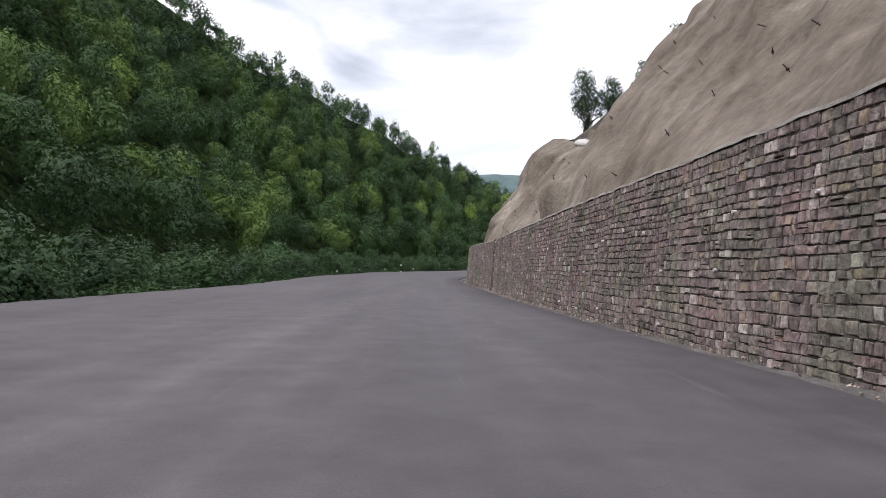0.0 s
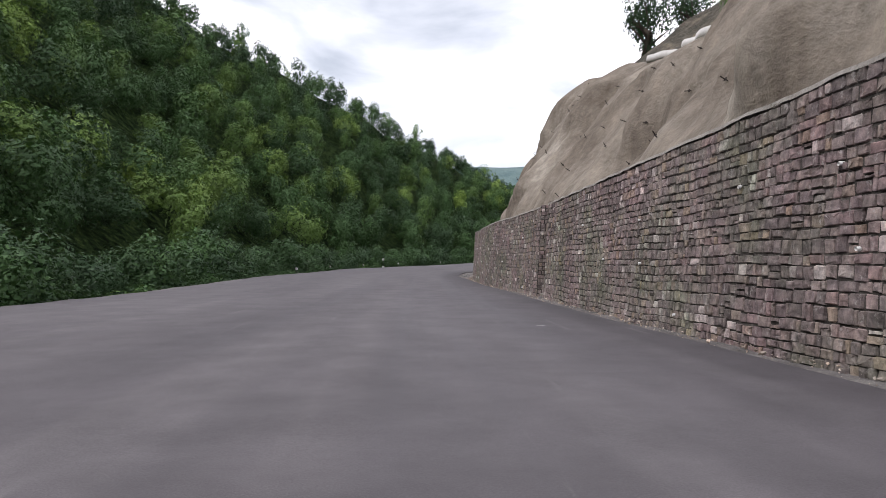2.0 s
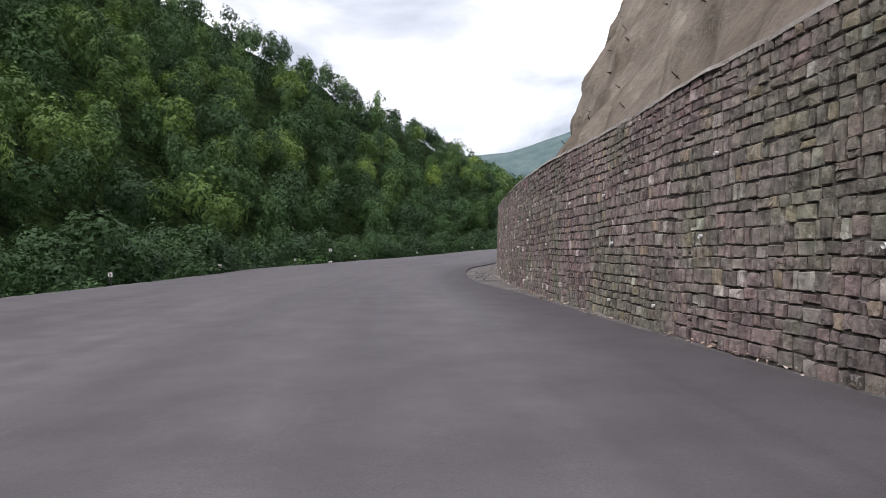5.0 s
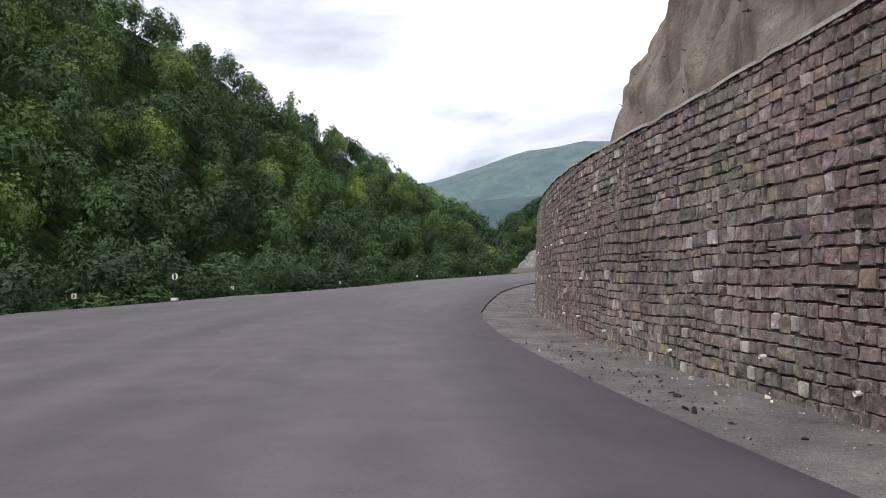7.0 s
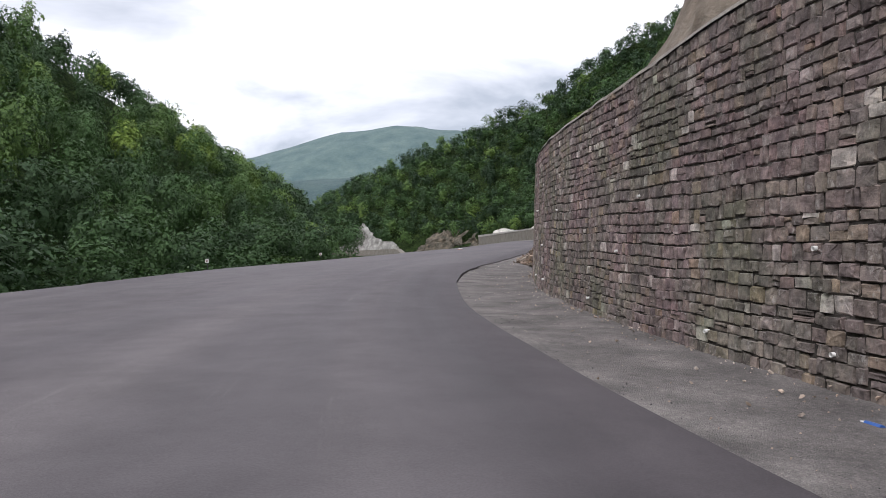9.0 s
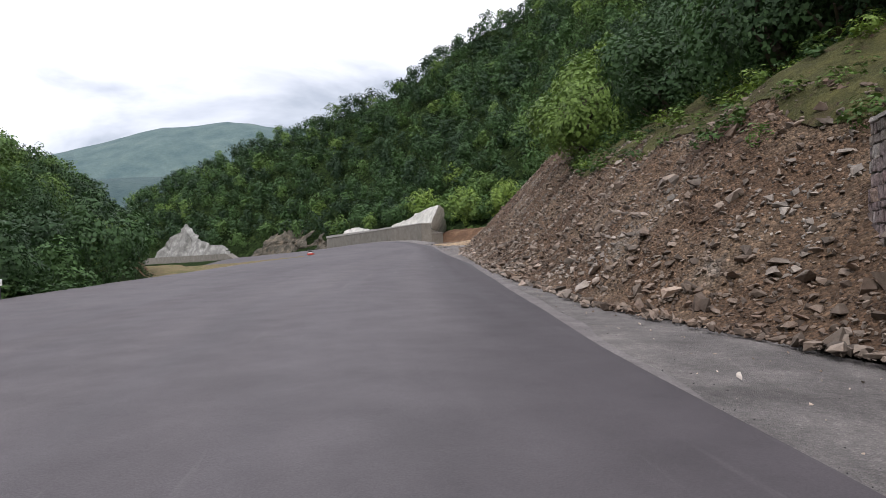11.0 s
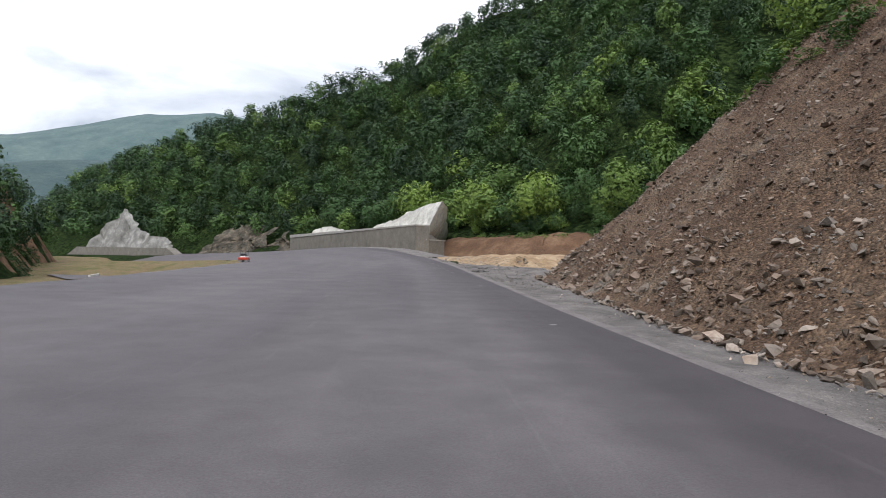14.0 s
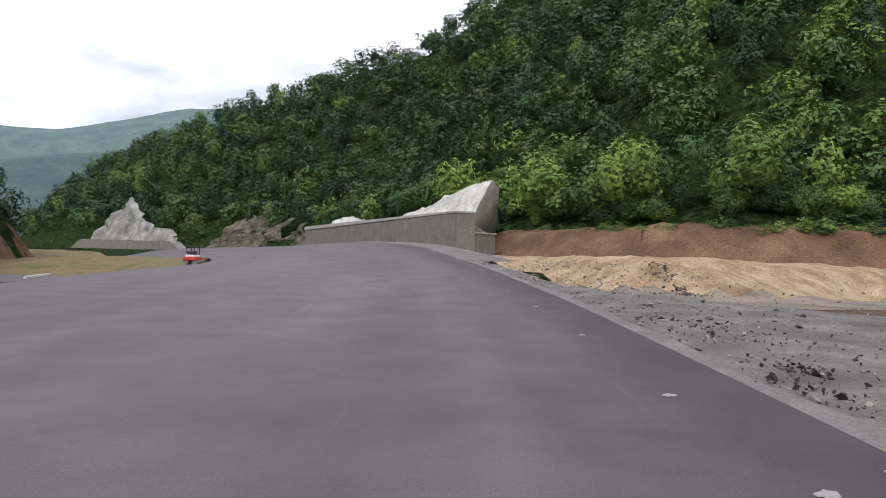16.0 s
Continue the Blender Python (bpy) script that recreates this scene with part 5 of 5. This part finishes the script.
A, U = np.meshgrid(np.linspace(0, 1, 70), np.linspace(0, 1, 30), indexing="ij")
rise = 4.8 + np.clip(fbm(A * 44, A * 0, 9, 64) + 0.1, 0, 1) * 16
bul = fbm(A * 44, U * rise, 5.5, 65, 5, 0.6) * 6.3
P = np.stack([136.2 + 11 * A + U * rise * 0.6 - bul * 0.7, 411.6 - 44 * A + bul * 0.2, 1.4 + U * rise], -1)
thing("rock_outcrop", fast_mesh("rock_outcrop", P.reshape(-1, 3), grid_faces(*A.shape)), M_DARKROCK, "broken dark grey-brown rock outcrop at the forest foot", "rock", kind="structure")

# ---- left of the road beyond the bend: dirt ground, lower road with pale kerbs ----
def patch(name, corners, n, mat, label, rough, category, z=None):
    """A rough four-cornered sheet of ground."""
    c = np.array(corners, dtype=float)
    u, v = np.meshgrid(np.linspace(0, 1, n), np.linspace(0, 1, n), indexing="ij")
    P = (c[0] * ((1 - u) * (1 - v))[..., None] + c[1] * (u * (1 - v))[..., None] + c[2] * (u * v)[..., None] + c[3] * ((1 - u) * v)[..., None])
    P[..., 2] += fbm(P[..., 0], P[..., 1], 4, 71) * rough
    return thing(name, fast_mesh(name, P.reshape(-1, 3), grid_faces(n, n), smooth=True), mat, label, category, kind="structure")


vx, vy = np.meshgrid(np.arange(56, 160, 1.2), np.arange(249, 500, 1.2), indexing="ij")
S_, O_ = along(vx, vy)
out_ = edge_left(S_) - O_
share = np.clip((out_ - np.interp(S_, [275, 303, 321, 349, 441], [0.4, 0.9, 1.5, 2.8, 7])) / np.interp(S_, [293, 321, 362, 405], [5.5, 13, 14, 70]), 0, 1)
low_ = -0.23 + 3.6 * np.clip((vy - 393) / 26, 0, 1)
vz = np.maximum((road_z(S_) + tilt(S_, edge_left(S_)) - 0.06) * (1 - share) + low_ * share, low_) + fbm(vx, vy, 7, 72) * np.where(share > 0.9, 0.15, 0.35) * np.clip(out_ - 0.4, 0, 1)
vz = np.minimum(vz, np.maximum(-0.15 + np.clip(foot_distance(vx, vy, HOLLOW, -1), 0, None) * 0.6 + np.interp(S_, [362, 400], [0, 4]), low_) + fbm(vx, vy, 5, 73) * 0.05)


F = grid_faces(*vx.shape)
F = F[((out_ > 0.1) & (out_ < 190) & (S_ > 267)).ravel()[F].all(1)]
used, inv = np.unique(F, return_inverse=True)
thing("dirt_verge", fast_mesh("dirt_verge", np.stack([vx, vy, vz], -1).reshape(-1, 3)[used], inv.reshape(F.shape), smooth=True), M_VERGE, "bare sandy ground with thin dry grass beside the road", "dirt", kind="structure")
patch("lower_road", [(76.6, 315.4, -0.06), (97, 341.2, -0.06), (113.6, 398.6, -0.06), (87.7, 398.6, -0.06)], 24, M_ASPHALT, "narrow lower road in the valley", 0.02, "road")


def kerb(ctrl):
    p, _ = curve_through(ctrl, 0.6)
    t = np.gradient(p[:, :2], axis=0)
    t /= np.hypot(*t.T)[:, None]
    n = np.stack([-t[:, 1], t[:, 0]], 1)
    z = np.full((len(p), 1), -0.06)
    ring = [np.hstack([p + n * w, z + h]) for w, h in ((-0.18, -0.3), (-0.18, 0.3), (-0.14, 0.35), (0.14, 0.35), (0.18, 0.3), (0.18, -0.3))]
    return thing("kerb", fast_mesh("kerb", np.stack(ring, 1).reshape(-1, 3), np.vstack([grid_faces(len(p), 6), [[0, 1, 4, 5], [1, 2, 3, 4]], np.array([[5, 4, 1, 0], [4, 3, 2, 1]]) + 6 * (len(p) - 1)])), M_KERB, "pale curved concrete kerb of the lower road", "kerb", "kerbs of the lower road")


kerb([(83.4, 328.6), (88.4, 341), (95.1, 360.4), (100.1, 378.3), (99.3, 389.4), (94.1, 392.2)])
kerb([(97.1, 343.7), (102.3, 358.3), (108.6, 377.4), (111, 393.1), (108.2, 404.8)])

# earth cut at the nose of the left hill
k = np.linspace(0, 1, 110)
foot = np.stack([np.interp(k, [0, 0.35, 0.7, 1], [75.6, 82.1, 96.9, 72.9]), np.interp(k, [0, 0.35, 0.7, 1], [332, 358, 398.7, 463.4])], 1)
d = np.gradient(foot, axis=0)
d /= np.hypot(*d.T)[:, None]
U = np.linspace(0, 1, 36)
inn = np.stack([-d[:, 1], d[:, 0]], 1)
XY = foot[:, None] + inn[:, None] * (U * 16.5 - 1.8)[None, :, None]
P = np.concatenate([XY, (land(XY[..., 0], XY[..., 1]) + 0.25 + np.clip(U * 4, 0, 1)[None] * (fbm(XY[..., 0], XY[..., 1], 6.5, 81, 5, 0.6) * 2.8))[..., None]], -1)
thing("earth_cut", fast_mesh("earth_cut", P.reshape(-1, 3), grid_faces(110, 36), smooth=True), M_CUT, "bare brown earth cut at the end of the wooded hill", "bank", kind="structure")

# bare brown bank at the foot of the far wooded hill
k = np.linspace(0, 1, 130)
foot = np.stack([np.interp(k, [0, 0.35, 0.75, 1], [187.6, 147, 129.3, 129.5]), np.interp(k, [0, 0.35, 0.75, 1], [211.8, 233, 265.5, 290.4])], 1)
d = np.gradient(foot, axis=0)
d /= np.hypot(*d.T)[:, None]
inn = np.stack([d[:, 1], -d[:, 0]], 1)
U = np.linspace(0, 1, 24)
P = np.concatenate([foot[:, None] + inn[:, None] * (U * 9.0 - 1.1)[None, :, None], np.broadcast_to(np.interp(U, [0, 0.12, 0.6, 1], [-0.7, 0.0, 3.3, 4.0])[None, :, None], (130, 24, 1))], -1)
P[..., 2] += np.clip(lot_z(foot[:, 0], foot[:, 1])[0], 4.4, 9)[:, None] + fbm(P[..., 0], P[..., 1], 1.7, 82, 4, 0.6) * 0.55
thing("brown_bank", fast_mesh("brown_bank", P.reshape(-1, 3), grid_faces(130, 24), smooth=True), M_CUT, "bare reddish-brown earth bank under the forest", "bank", kind="structure")
rng = np.random.default_rng(23)
n = 2400
px, py = rng.uniform(84, 170, n), rng.uniform(212, 298, n)
ps, po = along(px, py)
ok = (po > edge_right(ps) + 0.6) & (ps > 250)
px, py, n = px[ok], py[ok], int(ok.sum())
pl = np.stack([px, py, lot_z(px, py)[0]], 1)
V, F = scatter_rocks(pl, np.clip(rng.lognormal(-2.0, 0.65, n), 0.07, 0.7), rng)
thing("lot_stones", fast_mesh("lot_stones", V, F), M_ROCK, "scattered stones on the bare dirt lot", "stones", kind="stuff")


n = 130
t_ = rng.uniform(0, 1, n)
px, py = 99.0 + 2.6 * t_ + rng.normal(0, 0.4, n), 241.8 + 3.6 * t_ + rng.normal(0, 0.4, n)
V, F = scatter_rocks(np.stack([px, py, lot_z(px, py)[0] + 0.15], 1), np.clip(rng.lognormal(-1.9, 0.5, n), 0.08, 0.4), rng)
thing("debris_pile", fast_mesh("debris_pile", V, F), M_DARKROCK, "dark heap of broken rubble on the dirt slope", "rubble", kind="stuff")


n = 3400
s_ = rng.uniform(240, 285, n)
o_ = edge_right(s_) + 0.45 + rng.beta(0.9, 2.2, n) * 14
pl = on_road(s_, o_)
pl[:, 2] = np.where(o_ < toe_of(s_) + 0.7, pl[:, 2] - 0.06, lot_z(pl[:, 0], pl[:, 1])[0])
V, F = scatter_rocks(pl, np.clip(rng.lognormal(-3.0, 0.6, n), 0.02, 0.3), rng)
thing("gravel_shards", fast_mesh("gravel_shards", V, F), M_SHARD, "grey broken stone and gravel lying beside the asphalt", "stones", kind="stuff")


# ---- small things along the road ----
def spot_on(s, o, lift=0.0):
    p = on_road(s, o)
    return float(p[0]), float(p[1]), float(p[2]) + lift


def heading_at(s):
    t = np.array([np.interp(s, ROAD_S, tan[:, i]) for i in range(2)])
    return math.degrees(math.atan2(t[1], t[0]))


M_MARK = plain("dark_red_paint", (0.12, 0.02, 0.02), 0.5)


def marker(s, o):
    """A low guide post with a white plate and a red arrow mark."""
    m = base("guide_post", pose(*spot_on(s, o, -0.1), 0, 0, heading_at(s) + 90), "low dark guide post with a square white plate", "guide post", "guide posts along the outer road edge")
    part("post", rod(bmesh.new(), (0, 0, -0.25), (0, 0, 0.5), 0.03), M_DARK, m)
    part("plate", box(bmesh.new(), (0, 0.04, 0.6), (0.22, 0.02, 0.22), 0.006), M_WHITE, m, "white square plate")
    bm = bmesh.new()
    for z in (-1, 1):
        box(bm, (0.0, 0.055, 0.6 + z * 0.035), (0.12, 0.008, 0.05), 0, Matrix.Rotation(radians(-z * 40), 4, "Y"))
    part("arrow", bm, M_MARK, m, "dark red arrow mark")
    return m


for s_, o_ in ((97, -14.6), (110.5, -14.6), (124.9, -14.7), (140.1, -14.8), (157.1, -14.4), (174, -13.6), (192, -12.8)):
    marker(s_, o_)

sign = base("road_sign", pose(*spot_on(132.6, -14.4, 0.0), 0, 0, heading_at(132.6) + 84), "round white road sign with a dark bar on a thin post", "road sign")
part("post", rod(bmesh.new(), (0, 0, 0), (0, 0, 1.55), 0.022), M_DARK, sign)
part("disc", rod(bmesh.new(), (0, -0.055, 1.35), (0, -0.035, 1.35), 0.19, n=32), M_WHITE, sign, "white round sign plate")
part("bar", box(bmesh.new(), (0, -0.045, 1.35), (0.12, 0.032, 0.27), 0.004), M_DARK, sign, "dark upright bar mark")
part("bracket", box(bmesh.new(), (0, -0.012, 1.35), (0.1, 0.03, 0.035), 0.005), M_DARK, sign)
part("foot_block", box(bmesh.new(), (0, 0, 0.08), (0.34, 0.26, 0.16), 0.03), M_WHITE, sign, "white concrete foot")

comp = base("road_roller", pose(*on_road(309, edge_left(309) - 0.3), 0, 0, 45) @ Matrix.Scale(1.2, 4), "small red and white site roller with a dark frame", "road roller")
for y in (-0.32, 0.32):
    bm = bmesh.new()
    rod(bm, (-0.42, y, 0.2), (0.42, y, 0.2), 0.2, n=24)
    part("drum", bm, M_STEEL, comp, "steel drum")
part("body", box(bmesh.new(), (0, 0, 0.42), (1.0, 1.0, 0.26), 0.05), M_RED, comp, "red body")
part("hood", box(bmesh.new(), (0, 0, 0.62), (0.9, 0.7, 0.16), 0.05), M_WHITE, comp, "white hood")
part("engine", box(bmesh.new(), (0, 0.05, 0.82), (0.6, 0.5, 0.26), 0.04), M_DARK, comp)
for x in (-0.4, 0.4):
    for y in (-0.3, 0.3):
        part("bar", rod(bmesh.new(), (x, y, 0.65), (x, y, 1.25), 0.025), M_DARK, comp)
part("roof", box(bmesh.new(), (0, 0, 1.27), (0.95, 0.75, 0.05), 0.015), M_DARK, comp)

# steel anchor bars sticking out of the sprayed rock face
rng = np.random.default_rng(31)
bm = bmesh.new()
rod(bm, (0, 0, -0.3), (0, 0, 0.3), 0.02, n=6)
box(bm, (0, 0, 0.1), (0.1, 0.1, 0.015))
bar_mesh = bpy.data.meshes.new("anchor_bar")
bm.to_mesh(bar_mesh)
bm.free()
bar_mesh.materials.append(M_RUST)
for ia in range(8, len(fa) - 10, 7):
    for iu in range(7, 40, 7):
        i_, j_ = ia + int(rng.integers(-2, 3)), min(42, iu + int(rng.integers(-2, 3)))
        if rng.random() < 0.25:
            continue
        p = FACE_P[i_, j_]
        e1, e2 = FACE_P[i_ + 1, j_] - p, FACE_P[i_, j_ + 1] - p
        nrm = np.cross(e2, e1)
        nrm = nrm / np.linalg.norm(nrm)
        if nrm @ np.array([-1, -0.2, 0.3]) < 0:
            nrm = -nrm
        out = Vector(nrm) + Vector(rng.normal(size=3) * 0.28)
        ob = new("anchor_bar", bar_mesh)
        ob.matrix_basis = Matrix.Translation(p) @ out.to_track_quat("Z", "Y").to_matrix().to_4x4()
        tagged(ob, "short rusty steel anchor bar in the shotcrete", "anchor bar", "anchor bars of the rock face")

# plastic drain pipes in the wall
for a_, h_ in [(a0 + rng.uniform(-0.8, 0.8), h0 + rng.uniform(-0.15, 0.15)) for a0 in np.arange(44, 208, 2.9) for h0 in (0.5, 1.7, 2.9) if rng.random() < 0.55 and abs(a0 - sum(NICHE_A) / 2) > 2.5]:
    p0, p1 = wall_at(a_, h_, -0.2), wall_at(a_, h_ - 0.01, 0.06)
    bm = bmesh.new()
    d = Vector(p1 - p0)
    rod(bm, (0, 0, 0), d, 0.032, n=12)
    bmesh.ops.inset_region(bm, faces=[f for f in bm.faces if len(f.verts) > 4], thickness=0.008, depth=-0.05)
    me = bpy.data.meshes.new("drain_pipe")
    bm.to_mesh(me)
    bm.free()
    ob = thing("drain_pipe", me, M_WHITE, "short white plastic drain pipe in the stone wall", "drain pipe", "drain pipes of the stone wall")
    ob.location = p0

# litter and pale spots on the asphalt
bottle = base("bottle", pose(*spot_on(140.2, 4.94, -0.05), 0, 90, 70), "crushed blue and white plastic bottle on the gravel", "bottle")
M_BLUE = plain("blue_plastic", (0.03, 0.12, 0.42), 0.35)
part("body", rod(bmesh.new(), (0, 0, 0), (0, 0, 0.2), 0.035, 0.033, 14), M_BLUE, bottle)
part("cap", rod(bmesh.new(), (0, 0, 0.2), (0, 0, 0.27), 0.03, 0.014, 12), M_WHITE, bottle, "white neck and cap")
M_SPOT = plain("dried_mortar", (0.3, 0.29, 0.285), 0.9)
for s_, o_, r_ in [(253.4, 2.2, 0.12), (257.2, 2.2, 0.1), (261.2, 2.15, 0.12), (265.3, 2.2, 0.12), (269.5, 2.3, 0.13), (251.4, 2.95, 0.08), (251, 2.3, 0.13), (240, 2.6, 0.14), (228, 2.8, 0.12), (216, 3.2, 0.14), (207, 3.3, 0.12), (203, 2.6, 0.14), (15, 1.6, 0.1), (40, 3.2, 0.16), (60, 2.1, 0.12)]:
    bm = bmesh.new()
    n = 14
    ring = [bm.verts.new((math.cos(6.283 * q / n) * r_ * rng.uniform(0.6, 1.3), math.sin(6.283 * q / n) * r_ * 0.7 * rng.uniform(0.6, 1.2), 0)) for q in range(n)]
    top_ = bm.faces.new(ring)
    ex = bmesh.ops.extrude_face_region(bm, geom=[top_])
    for vtx in [g for g in ex["geom"] if isinstance(g, bmesh.types.BMVert)]:
        vtx.co = vtx.co * 0.85 + Vector((0, 0, 0.008))
    me = bpy.data.meshes.new("mortar_spot")
    bm.to_mesh(me)
    bm.free()
    ob = thing("mortar_spot", me, M_SPOT, "pale dried mortar spot on the asphalt", "stain", "mortar spots on the road")
    ob.location = spot_on(s_, o_, 0.004)
    ob.scale = (0.7, 0.7, 1.0)
